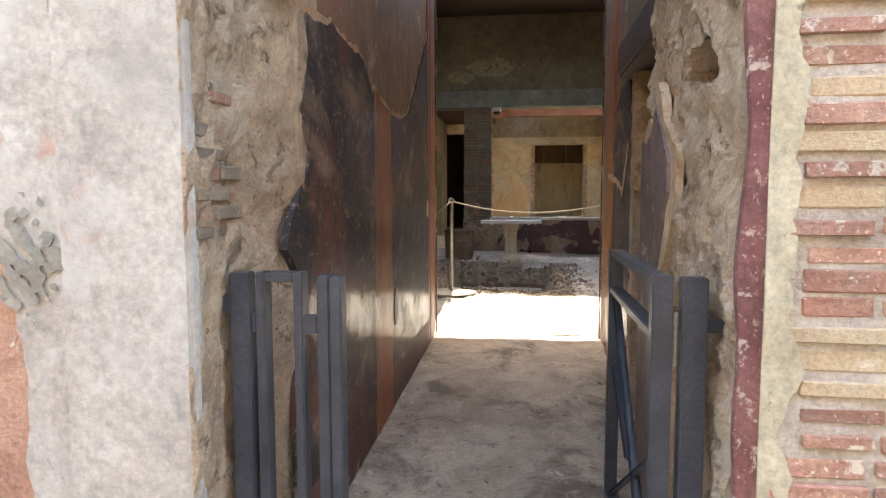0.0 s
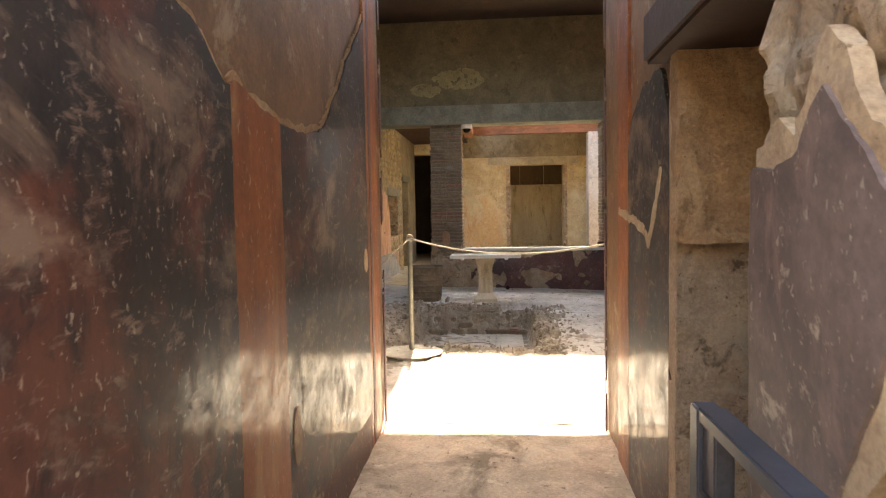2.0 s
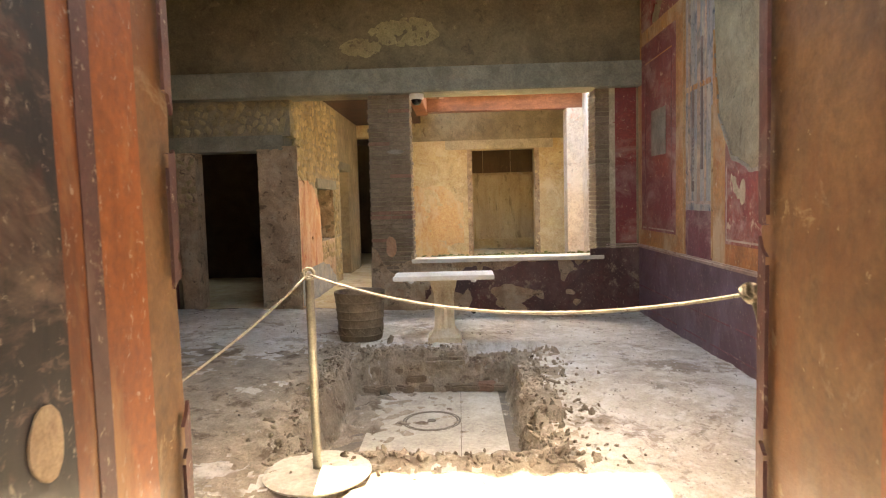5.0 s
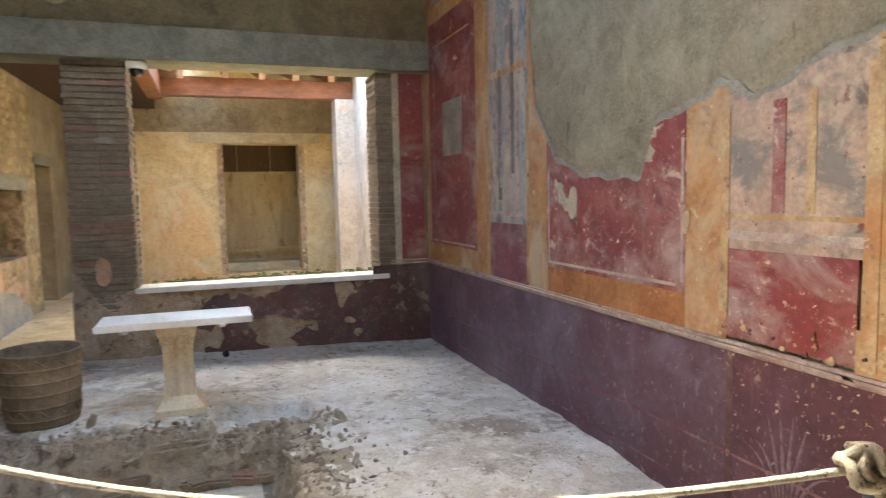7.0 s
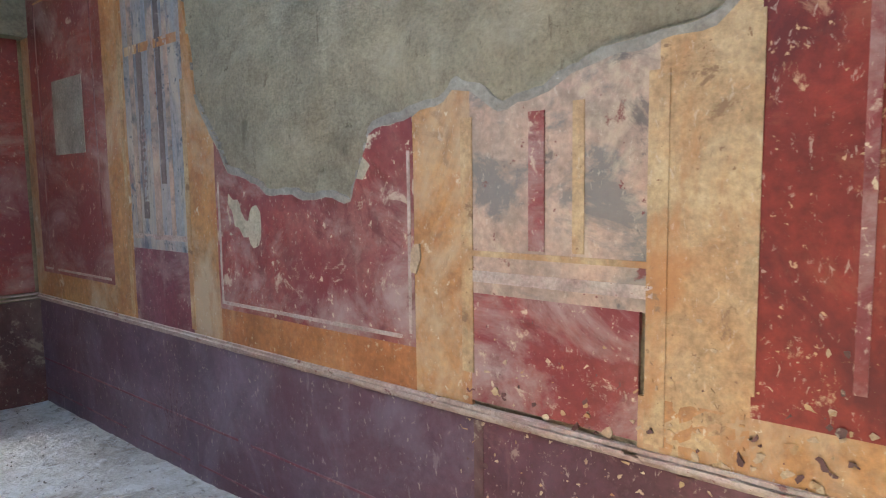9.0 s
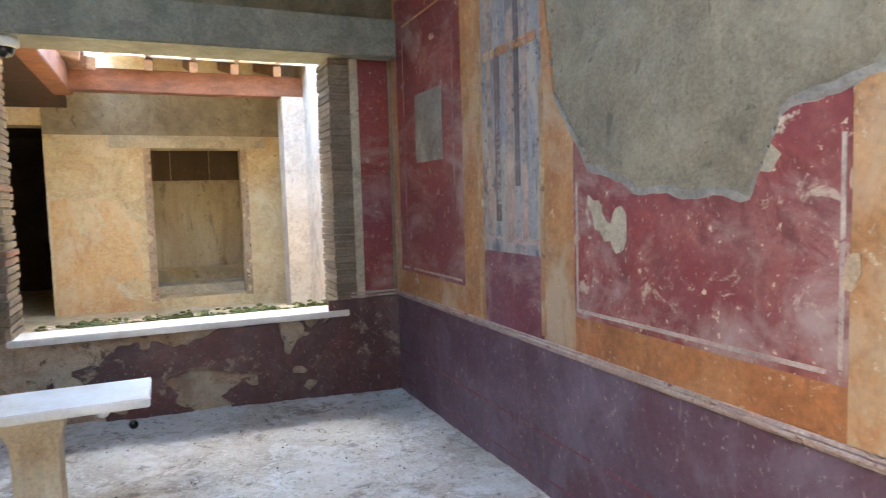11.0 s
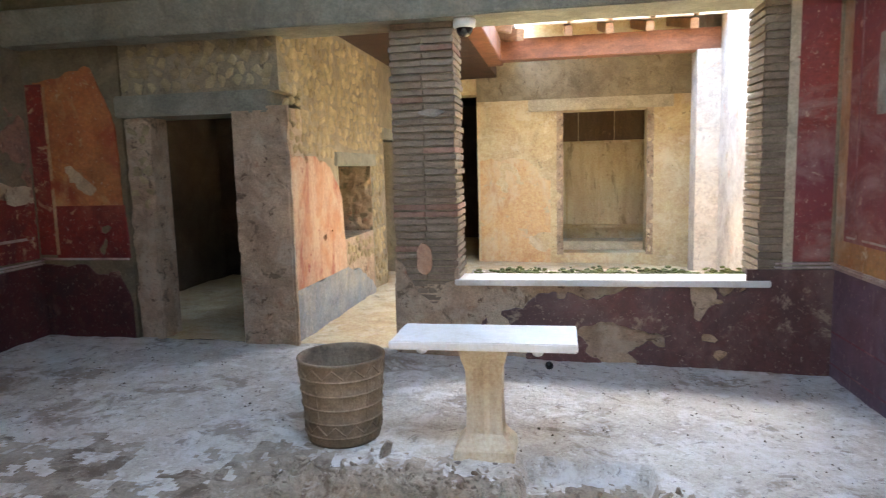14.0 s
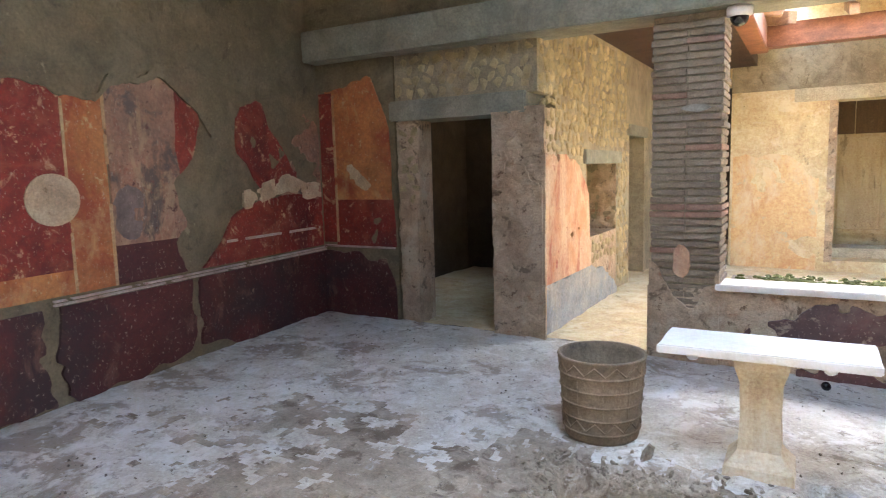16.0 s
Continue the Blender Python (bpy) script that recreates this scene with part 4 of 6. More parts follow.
fresco("charcoal_patch", PL_L, 2.3, 2.6, 1.7, 2.15, "violet_grey", w_l, both(oval(2.46, 1.92, 0.13, 0.2, 2, 0.6), patchy(0.5, 5, 1)), proud=0.016, cell=0.025, depth=0.005)
fresco("violet_field", PL_L, 1.8, 2.62, 1.42, 1.7, "dado_deep", w_l, SIDE_W)
fresco("ochre_strip", PL_L, 2.62, 2.93, 1.42, 2.9, "orange_panel", w_l, LOSS_W)
fresco("red_field", PL_L, 2.93, 6.4, 1.58, 2.95, "red_warm", w_l, both(LOSS_W, cutout(oval(3.04, 2.05, 0.19, 0.17, 4, 0.05))), "red fresco with a round pale loss")
fresco("lime_patch", PL_L, 2.8, 3.3, 1.8, 2.3, "warm_lime", w_l, oval(3.04, 2.05, 0.19, 0.17, 4, 0.05), "round pale plaster loss", proud=0.019, depth=0.01)
fresco("ochre_band", PL_L, 2.93, 6.4, 1.42, 1.58, "orange_panel", w_l, patchy(0.5, 2, 5.0))
fresco("orange_edge", PL_L, 1.7, 2.0, 2.2, 3.0, "red_warm", w_l, both(KEEP_W, lambda u, v: 1.98 - u + 0.05 * noise.noise(Vector((u * 6, v * 6, 1)))), proud=0.016)
for a, b in ((2.605, 2.63), (2.92, 2.94)):
    fresco("painted_line", PL_L, a, b, 1.42, 2.8, "faded_edge", w_l, both(LOSS_W, patchy(0.3, 5, a)), proud=0.017, cell=0.02, depth=0.004)
# north wall of the dark corner
fresco("bare_mortar", PL_BL, 1.57, 2.55, 0.3, 3.35, "mortar_dark", w_nl, None, proud=-0.004, relief=0.012)
LOSS_N = below([(1.55, 0.9), (1.6, 1.7), (1.63, 2.6), (1.7, 2.8), (1.85, 3.14), (2.0, 3.1), (2.2, 3.04), (2.55, 3.0)], 0.03, 9, 5.0)
fresco("orange_field", PL_BL, 1.56, 2.42, 1.9, 3.2, "orange_panel", w_nl, both(LOSS_N, cutout(crack([(2.12, 2.22), (2.02, 2.1), (1.92, 2.04)], 0.05))), "faded orange and red fresco", proud=0.012)
fresco("lime_patch", PL_BL, 1.8, 2.25, 1.9, 2.35, "warm_lime", w_nl, crack([(2.12, 2.22), (2.02, 2.1), (1.92, 2.04)], 0.05), proud=0.014, cell=0.022)
fresco("red_strip", PL_BL, 2.33, 2.5, 1.45, 3.0, "red_warm", w_nl, None, proud=0.015)
fresco("painted_line", PL_BL, 2.3, 2.33, 1.45, 3.0, "faded_edge", w_nl, patchy(0.4, 5, 3), proud=0.016, cell=0.02)
fresco("pale_strip", PL_BL, 1.6, 2.5, 1.4, 1.42, "pale_line", w_nl, patchy(0.5, 3, 1), proud=0.02, cell=0.02)
fresco("red_field", PL_BL, 1.58, 2.33, 1.42, 1.9, "red_warm", w_nl, both(LOSS_N, patchy(0.6, 3, 1)))
fresco("dado_panel", PL_BL, 1.6, 2.5, 0.55, 1.36, "dado_deep", w_nl, both(patchy(0.7, 3, 1.0), below([(1.6, 1.0), (1.72, 1.3), (1.9, 1.25), (2.1, 1.36), (2.5, 1.36)], 0.05, 7)), "dark wine red dado fresco", proud=0.012)
# pier and doorway stone jamb
fresco("grey_plaster_coat", PL_BL, 0.02, 0.5, 0.3, 2.7, "rough", w_pier, patchy(0.15, 2.6, 4.0), "grey flaking plaster", proud=0.022, relief=0.016, cell=0.03)
fresco("bare_mortar", PL_BL, 0.0, 0.51, 0.3, 2.72, "rough", w_pier, None, proud=0.0, relief=0.03, cell=0.025, scale=6)
# jamb of stacked rubble, set back from the wall
w_jamb = wall("wall_doorway_jamb", (-3.85, 12.72, -0.2), (-3.62, 12.98, 2.67), "rough", "crumbling masonry door jamb")
fresco("bare_mortar", Plane((-3.61, 12.7, 0), (-1, 0, 0), (0, -1, 0)), 0, 0.24, 0.3, 2.66, "rough", w_jamb, None, proud=0.0, cell=0.03, relief=0.035, scale=6)
fresco("grey_plaster_coat", Plane((-3.61, 12.7, 0), (-1, 0, 0), (0, -1, 0)), 0.01, 0.2, 0.35, 1.9, "rough", w_jamb, patchy(0.25, 3, 4.0), proud=0.03, relief=0.01)
tagged(box("door_lintel", (-3.9, 12.63, 2.67), (-2.45, 13.1, 2.86), "cement", bevel=0.015), "grey concrete lintel over the doorway", "lintel", kind="structure")

# passage wall towards the courtyard
fresco("orange_field", PL_A, 0.1, 1.5, 1.1, 2.3, "faint_orange", w_a1, both(below([(0.1, 2.25), (0.6, 2.32), (1.1, 2.2), (1.42, 1.9), (1.5, 1.2)], 0.06, 5), patchy(0.8, 3, 2)), "faded orange streaked fresco", proud=0.012)
fresco("blue_dado", PL_A, 0.05, 2.6, 0.45, 1.1, "blue_dado", w_a1, below([(0, 1.1), (1.4, 1.12), (2.0, 1.0), (2.6, 0.7)], 0.05, 4), "pale blue-grey dado", proud=0.014)
for nm, a, b in (("lintel_opening", 14.0, 15.5),):
    tagged(box(nm, (-2.8, a, 2.21), (-2.325, b, 2.36), "cement", bevel=0.01), "pale concrete lintel", "lintel", kind="structure")
tagged(box("lintel_far_door", (-2.8, 15.9, 2.57), (-2.325, 17.0, 2.72), "cement", bevel=0.01), "pale concrete lintel", "lintel", kind="structure")
fresco("bare_mortar", Plane((-2.36, 15.35, 0), (-1, 0, 0), (0, -1, 0)), 0.0, 0.43, 1.4, 2.21, "rough", w_a4, None, "lumpy brown masonry reveal", proud=0.01, cell=0.025, relief=0.03, scale=8)

# courtyard walls
fresco("plaster_coat", PL_C, -1.34, 0.04, 0.4, 3.9, "golden", w_c1, patchy(0.5, 1.6, 3.0), proud=0.0, relief=0.012)
fresco("orange_plaster", PL_C, -1.3, -0.15, 0.5, 2.35, "orange_plaster", w_c1, both(patchy(0.45, 1.8, 7.0), below([(-1.3, 2.2), (-0.6, 2.3), (-0.2, 1.9)], 0.1, 3)), "orange stained plaster", proud=0.012)
fresco("plaster_coat", PL_C, 1.37, 2.06, 0.4, 3.9, "golden", w_c4, patchy(0.5, 1.6, 5.0), proud=0.0, relief=0.012)
fresco("plaster_coat", PL_C, 0.04, 1.37, 3.2, 3.9, "golden", w_c2, patchy(0.5, 1.6, 6.0), proud=0.0, relief=0.012)
fresco("grey_top", PL_C, -1.34, 2.05, 3.22, 3.95, "mortar", w_c2, patchy(0.95, 1.8, 2.0), "greyer weathered masonry", proud=0.012, relief=0.014, cell=0.05)
tagged(box("opening_lintel", (-0.5, 18.12, 3.03), (1.75, 18.2, 3.22), "lime", bevel=0.01), "pale plastered lintel band over the opening", "lintel", kind="structure")
for xx in (0.04, 1.37):
    s = 1 if xx < 0.5 else -1
    fresco("rough_jamb", Plane((xx, 18.15, 0), (-s, 0, 0), (0, -1, 0)), -0.015, 0.09, 0.7, 3.03, "rough", w_c1 if s > 0 else w_c4, None, "rough broken jamb edge", proud=0.01, cell=0.03, relief=0.025, scale=7)
fresco("plaster_coat", PL_CR, 0.0, 5.15, 0.4, 5.0, "white_plaster", w_cr, patchy(0.6, 1.2, 5.0), "white lime plaster in daylight", proud=0.0, cell=0.08, relief=0.014)

# passage walls: painted plaster
fresco("bare_plaster", PL_FL, 2.52, 6.17, 0.0, 4.9, "smear", w_fl, None, "scorched ochre plaster", proud=-0.003, cell=0.08, relief=0.006)
EDGE_FL = lambda u, v: (u - float(np.interp(v, (0.2, 0.9, 1.2, 1.34, 1.42, 1.49, 1.59, 1.74, 1.84, 1.89, 2.03, 2.16, 2.3, 5), (2.4, 2.42, 2.52, 2.49, 2.44, 2.35, 2.4, 2.52, 2.62, 2.59, 2.49, 2.59, 2.6, 2.75)))) + 0.04 * noise.noise(Vector((u * 8, v * 8, 0)))
TOP_FL = below([(2, 2.36), (2.93, 2.38), (3.2, 2.38), (3.5, 2.36), (3.62, 2.22), (3.72, 2.25), (3.96, 2.19), (4.34, 2.17), (4.69, 2.22), (4.95, 2.42), (5.3, 2.72), (5.65, 3.0)], 0.035, 7, 3)
PL_JW = Plane((-1.128, 1.885, 0), (0.012, 0.5, 0), (0.5, -0.012, 0))
box("jamb_core", (-1.5, 1.961, -0.2), (-1.155, 2.519, 4.9), "rough", w_fac)
fresco("rough_jamb", PL_JW, 0.0, 0.36, 0.0, 4.9, "rough", w_fl, None, "crumbling masonry door jamb", proud=0.0, cell=0.022, relief=0.028, scale=6)
PL_JX = Plane((-1.122, 2.2, 0), (0.11, 0.32, 0), (0.32, -0.11, 0))
fresco("rough_jamb", PL_JX, 0.0, 0.345, 0.0, 4.9, "rough", w_fl, None, proud=0.0, cell=0.025, relief=0.02, scale=6)
fresco("rough_mortar", PL_FL, 2.5, 2.9, 0.0, 4.9, "rough", w_fl, lambda u, v: -EDGE_FL(u, v) + 0.16, "rough lime mortar", proud=0.004, cell=0.04, relief=0.014)
fresco("black_field", PL_FL, 2.2, 3.68, 0.55, 2.6, "black_fresco", w_fl, both(EDGE_FL, TOP_FL), "glossy blackened red fresco", proud=0.014, relief=0.002)
fresco("lime_scar", PL_FL, 2.3, 5.7, 1.9, 3.2, "tan", w_fl, edge_band(TOP_FL, 0.02), proud=0.006, cell=0.03, depth=0.01)
fresco("orange_strip", PL_FL, 3.68, 4.12, 0.2, 2.5, "orange_fresco", w_fl, TOP_FL, "glossy burnt orange strip", proud=0.014, relief=0.002)
fresco("black_field", PL_FL, 4.12, 5.65, 0.62, 3.1, "black_fresco", w_fl, TOP_FL, "glossy blackened fresco", proud=0.014, relief=0.002)
fresco("orange_strip", PL_FL, 5.65, 5.97, 0.3, 4.9, "orange_fresco", w_fl, None, proud=0.014, relief=0.002)
fresco("plaster_scar", PL_FL, 4.1, 4.35, 0.7, 1.2, "smear", w_fl, oval(4.21, 0.97, 0.045, 0.12, 3, 0.3), proud=0.019, cell=0.02, depth=0.005)
fresco("plaster_scar", PL_FL, 5.4, 5.7, 1.4, 1.75, "warm_lime", w_fl, oval(5.56, 1.56, 0.05, 0.07, 5, 0.4), proud=0.019, cell=0.02, depth=0.005)
fresco("red_line", PL_FL, 5.72, 5.78, 0.3, 4.9, "dado_red", w_fl, None, proud=0.0165, relief=0.001, depth=0.004)
fresco("red_line", PL_FL, 6.12, 6.16, 0.3, 4.9, "dado_red", w_fl, patchy(0.35, 3, 4), proud=0.0165, relief=0.002, depth=0.01)
fresco("red_line", PL_FR2, 5.99, 6.03, 0.3, 4.9, "dado_red", w_fr2, patchy(0.3, 3, 7), proud=0.0165, relief=0.002, depth=0.01)
fresco("base_band", PL_FL, 2.5, 5.65, 0.1, 0.62, "dado_red", w_fl, both(lambda u, v: float(np.interp(u, (2.5, 4.1, 4.16, 5.65), (0.55, 0.55, 0.62, 0.62))) - v, lambda u, v: 1 if u < 3.68 or u > 4.12 else -1), "dark red-brown base band", proud=0.013, relief=0.002)
fresco("bare_plaster", PL_FR2, 4.36, 6.06, 0.0, 4.9, "smear", w_fr2, None, proud=-0.003, cell=0.08, relief=0.006)
BLACK_E = below([(4.42, 2.1), (4.47, 2.27), (4.56, 2.42), (4.86, 2.42), (5.16, 2.31), (5.25, 2.15)], 0.03, 7)


CRACK_E = crack([(5.5, 1.83), (5.25, 1.8), (5.02, 1.77), (4.86, 1.74), (4.78, 1.69), (4.66, 1.83), (4.56, 1.99)], 0.022)
fresco("crack_fill", PL_FR2, 4.42, 5.56, 1.55, 2.15, "warm_lime", w_fr2, CRACK_E, "pale crack through the painted plaster", proud=0.0175, cell=0.016, depth=0.008)
fresco("black_field", PL_FR2, 4.43, 5.25, 0.3, 2.75, "black_fresco", w_fr2, both(BLACK_E, cutout(CRACK_E)), "glossy blackened fresco with a crack", proud=0.014, relief=0.002)
fresco("orange_strip", PL_FR2, 5.255, 5.56, 0.3, 4.9, "orange_fresco", w_fr2, None, "glossy burnt orange strip", proud=0.014, relief=0.002)
fresco("pale_edge", PL_FR2, 4.33, 4.43, 0.2, 2.7, "warm_lime", w_fr2, patchy(0.5, 3, 2), proud=0.012, relief=0.004)
fresco("rough_mortar", PL_FR1, 1.95, 3.2, 0.0, 4.9, "rough", w_fr, cutout(oval(2.4, 2.1, 0.2, 0.075, 3, 0.6, 11)), "crumbling lime mortar with a beam hole", proud=0.0, cell=0.02, relief=0.034, scale=9, depth=0.1)
KEEP_V = both(below([(2.6, 1.76), (2.7, 1.84), (2.8, 1.95), (2.89, 2.04), (2.98, 1.93), (3.19, 1.9)], 0.03, 9, 1.0),
              lambda u, v: u - float(np.interp(v, (0.3, 1.1, 1.24, 1.42, 1.7, 1.85, 2.05), (2.78, 2.84, 2.88, 2.8, 2.66, 2.68, 2.86))) + 0.03 * noise.noise(Vector((u * 9, v * 9, 2))))
fresco("lime_edge", PL_FR1, 2.5, 3.19, 0.3, 2.3, "warm_lime", w_fr, lambda u, v: KEEP_V(u, v) + 0.07 + 0.07 * noise.noise(Vector((u * 6, v * 6, 9))), proud=0.03, relief=0.01, cell=0.022)
fresco("violet_patch", PL_FR1, 2.6, 3.19, 0.3, 2.15, "violet_grey", w_fr, KEEP_V, "violet-grey patch of surviving fresco", proud=0.042, cell=0.022)
# reveal of the side doorway
PL_J = Plane((0.5, 4.36, 0), (1, 0, 0), (0, -1, 0))
fresco("block_plaster", PL_J, -0.06, 0.32, 1.7, 2.42, "tan", w_fr2, lambda u, v: min(u + 0.045 + 0.012 * noise.noise(Vector((1, v * 11, 0))), v - 1.705 + 0.01 * noise.noise(Vector((u * 14, 3, 0)))), "smoothed mortar repair block", proud=0.1, cell=0.022, relief=0.024, depth=0.1, scale=6)
fresco("rough_mortar", PL_J, -0.03, 0.32, 0.2, 1.72, "rough", w_fr2, None, proud=0.034, cell=0.022, relief=0.022, scale=7, depth=0.05)
tagged(box("side_door_lintel", (0.38, 3.1, 2.42), (0.95, 4.5, 2.62), "wood_dark", bevel=0.015), "dark timber lintel over the side doorway", "lintel", kind="structure")
# facade
fresco("white_coat", PL_FAC, -6, -1.115, 0.1, 5.0, "white_plaster", w_fac, both(cutout(oval(-1.42, 2.3, 0.09, 0.3, 5, 0.55, 7)), cutout(oval(-1.74, 1.05, 0.1, 0.45, 3, 0.8, 6))), "white lime plaster", proud=0.0, cell=0.05, relief=0.008)
fresco("pink_under", PL_FAC, -6, -1.16, 0.1, 5.0, "pink_mortar", w_fac, None, proud=-0.02, cell=0.08, relief=0.008)
fresco("grey_smear", PL_FAC, -2.2, -1.2, 1.0, 1.9, "grey_plaster", w_fac, both(lambda u, v: noise.noise(Vector(((u + 0.8 * v) * 26, (v - 0.6 * u) * 6, 4))) + 0.7 * noise.noise(Vector((u * 34, v * 34, 2))) + 0.5 * noise.noise(Vector((u * 5, v * 5, 8))) - 0.05, lambda u, v: max(oval(-1.58, 1.5, 0.16, 0.16, 1, 0.8, 6)(u, v), oval(-1.21, 1.38, 0.07, 0.2, 4, 0.8, 6)(u, v))), "grey cement smears", proud=0.0125, depth=0.003, cell=0.009, relief=0.006)
box("plaster_return", (-1.5, 1.885, 0), (-1.125, 1.96, 4.9), "white_plaster", w_fac)
fresco("purple_band", PL_FAC, 0.33, 0.47, 0.1, 5.0, "purple_band", w_fac2, lambda u, v: min(u - 0.345 - 0.02 * noise.noise(Vector((0, v * 3, 0))), 0.425 + 0.02 * (v - 1.5) + 0.015 * noise.noise(Vector((3, v * 3, 0))) - u), "dark red painted plaster edge", proud=0.012, cell=0.02)
box("joint_mortar", (0.386, 1.9, 0), (0.85, 1.95, 4.9), "joint", w_fac2)
fresco("pale_rim", PL_FAC, 0.4, 0.62, 0.1, 5.0, "lime", w_fac2, lambda u, v: 0.47 + 0.04 * noise.noise(Vector((1, v * 6, 0))) + 0.02 * noise.noise(Vector((1, v * 20, 0))) - u, proud=0.02, cell=0.03, relief=0.01)
fresco("white_foot", PL_FAC, 0.45, 3.0, 0.1, 0.95, "white_plaster", w_fac2, below([(0.45, 0.92), (0.8, 0.86), (3, 0.95)], 0.08, 4), proud=0.05, cell=0.04, relief=0.01)


# ---- things: courtyard roof, window sill ----
def timber(name, a, b, w, h, mat="wood", parent=None):
    """A squared beam between two points, with eased edges."""
    a, b = Vector(a), Vector(b)
    bm = bmesh.new()
    ln = (b - a).length
    add_box(bm, (-w / 2, 0, -h / 2), (w / 2, ln, h / 2), 0.01)
    d = (b - a).normalized()
    side = d.cross(Vector((0, 0, 1))).normalized()
    up = side.cross(d)
    bmesh.ops.transform(bm, matrix=Matrix.Translation(a) @ Matrix((side, d, up)).transposed().to_4x4(), verts=bm.verts[:])
    return part(name, bm, mat, parent)


porch = thing("porch_roof", "red-brown timber porch roof with sun-bleached clay tiles over the courtyard", "roof")
timber("main_beam", (-1.0, 16.6, 3.74), (2.06, 16.6, 3.74), 0.22, 0.28, parent=porch)
timber("side_beam", (-0.9, 12.8, 3.74), (-0.9, 16.9, 3.74), 0.22, 0.3, parent=porch)
SLOPE = 0.22
for k in range(5):
    x = 0.115 + 0.52 * k - (0.02 if k == 2 else 0)
    timber("rafter", (x, 16.24, 3.89), (x, 18.6, 3.89 + 2.36 * SLOPE), 0.1, 0.13, "rafter_wood", parent=porch)
for k in range(7):
    y = 13.2 + 0.55 * k
    timber("rafter", (-0.6, y, 3.9), (-2.6, y, 3.9 + 2.0 * SLOPE), 0.1, 0.12, "rafter_wood", parent=porch)
timber("hip_rafter", (-0.5, 16.2, 3.87), (-2.4, 18.3, 4.3), 0.12, 0.15, "rafter_wood", parent=porch)


def imbrex(length):
    bm = bmesh.new()
    rings = []
    for y, r in ((0, 0.085), (length, 0.07)):
        rings.append([bm.verts.new((math.cos(a) * r, y, math.sin(a) * r)) for a in [math.pi * k / 8 for k in range(9)]] + [bm.verts.new((math.cos(a) * (r - 0.016), y, math.sin(a) * (r - 0.016))) for a in [math.pi * k / 8 for k in range(8, -1, -1)]])
    for i in range(18):
        j = (i + 1) % 18
        bm.faces.new((rings[0][i], rings[0][j], rings[1][j], rings[1][i]))
    bm.faces.new(rings[0][::-1])
    bm.faces.new(rings[1])
    return bm


def tegula(w, length):
    bm = bmesh.new()
    add_box(bm, (-w / 2, 0, 0), (w / 2, length, 0.025))
    add_box(bm, (-w / 2, 0, 0.0255), (-w / 2 + 0.03, length, 0.06))
    add_box(bm, (w / 2 - 0.03, 0, 0.0255), (w / 2, length, 0.06))
    return bm


ROLL = Matrix.Rotation(math.atan(SLOPE), 4, "X")
cap = part("cap_tile", imbrex(0.5), "tile", porch)
cap.matrix_basis = Matrix.Translation((0.115, 16.16, 4.0)) @ ROLL
pan = part("pan_tile", tegula(0.46, 0.5), "tile", porch)
pan.matrix_basis = Matrix.Translation((0.375, 16.16, 3.965)) @ ROLL
for row in range(5):
    for k in range(-1, 5):
        for src, off in ((cap, 0.0), (pan, 0.26)):
            if row == 0 and k == 0:
                continue
            y = 16.16 + 0.46 * row
            x = 0.115 + 0.52 * k + off
            if x > 2.0:
                continue
            o = new(src.name.split(".")[0], src.data)
            o.parent = porch
            o.matrix_basis = Matrix.Translation((x, y, (4.0 if src is cap else 3.965) + (y - 16.16) * SLOPE + 0.012 * (row % 2) + random.uniform(-0.006, 0.006))) @ ROLL @ Matrix.Rotation(random.uniform(-0.03, 0.03), 4, "Z")
tagged(box("ceiling_porch_west", (-2.6, 12.9, 4.05), (-0.62, 18.3, 4.12), "wood_dark"), "boarded underside of the porch roof", "ceiling", kind="structure")
# the slab at z 4.0 is added out of view to block direct sun
tagged(box("ceiling_south_eave", (-0.7, 13.02, 4.0), (2.06, 14.75, 4.1), "wood_dark"), "unseen eave added to keep sun off the window side", "ceiling", kind="structure")
tagged(box("ceiling_over_passage_side", (-2.6, 13.0, 4.2), (-0.7, 18.3, 4.26), "tile"), "tiled porch roof", "ceiling", kind="structure")

sill = thing("window_sill", "white marble slab sill of the wide window opening", "sill")
bm = bmesh.new()
add_box(bm, (-0.86, 12.53, 1.2), (1.55, 12.85, 1.25), 0.008)
for v in bm.verts:
    v.co.z += bumps(v.co, 3, 0.004)
part("slab", bm, "marble", sill)
moss_bm = bmesh.new()
for k in range(900):
    x, y = random.uniform(-0.75, 1.7), 12.89 + min(0.37, abs(random.gauss(0, 0.16)))
    s = random.uniform(0.01, 0.032)
    if noise.noise(Vector((x * 2, y * 2, 0))) < -0.1:
        continue
    z = 1.21 + random.uniform(0, 0.04)
    mm = Matrix.Translation((x, y, z)) @ Matrix.Rotation(random.uniform(0, 6), 4, "Z") @ Matrix.Diagonal((s, s, s * 0.45, 1))
    bmesh.ops.create_icosphere(moss_bm, subdivisions=1, radius=1, matrix=mm)
tagged(box("garden_bed", (-0.8, 12.86, 0.3), (2.06, 13.28, 1.215), "soil"), "raised earth bed behind the window sill", "ground", kind="structure")
tagged(part("moss_growth", moss_bm, "moss"), "low green moss on the earth bed behind the sill", "moss", kind="stuff")

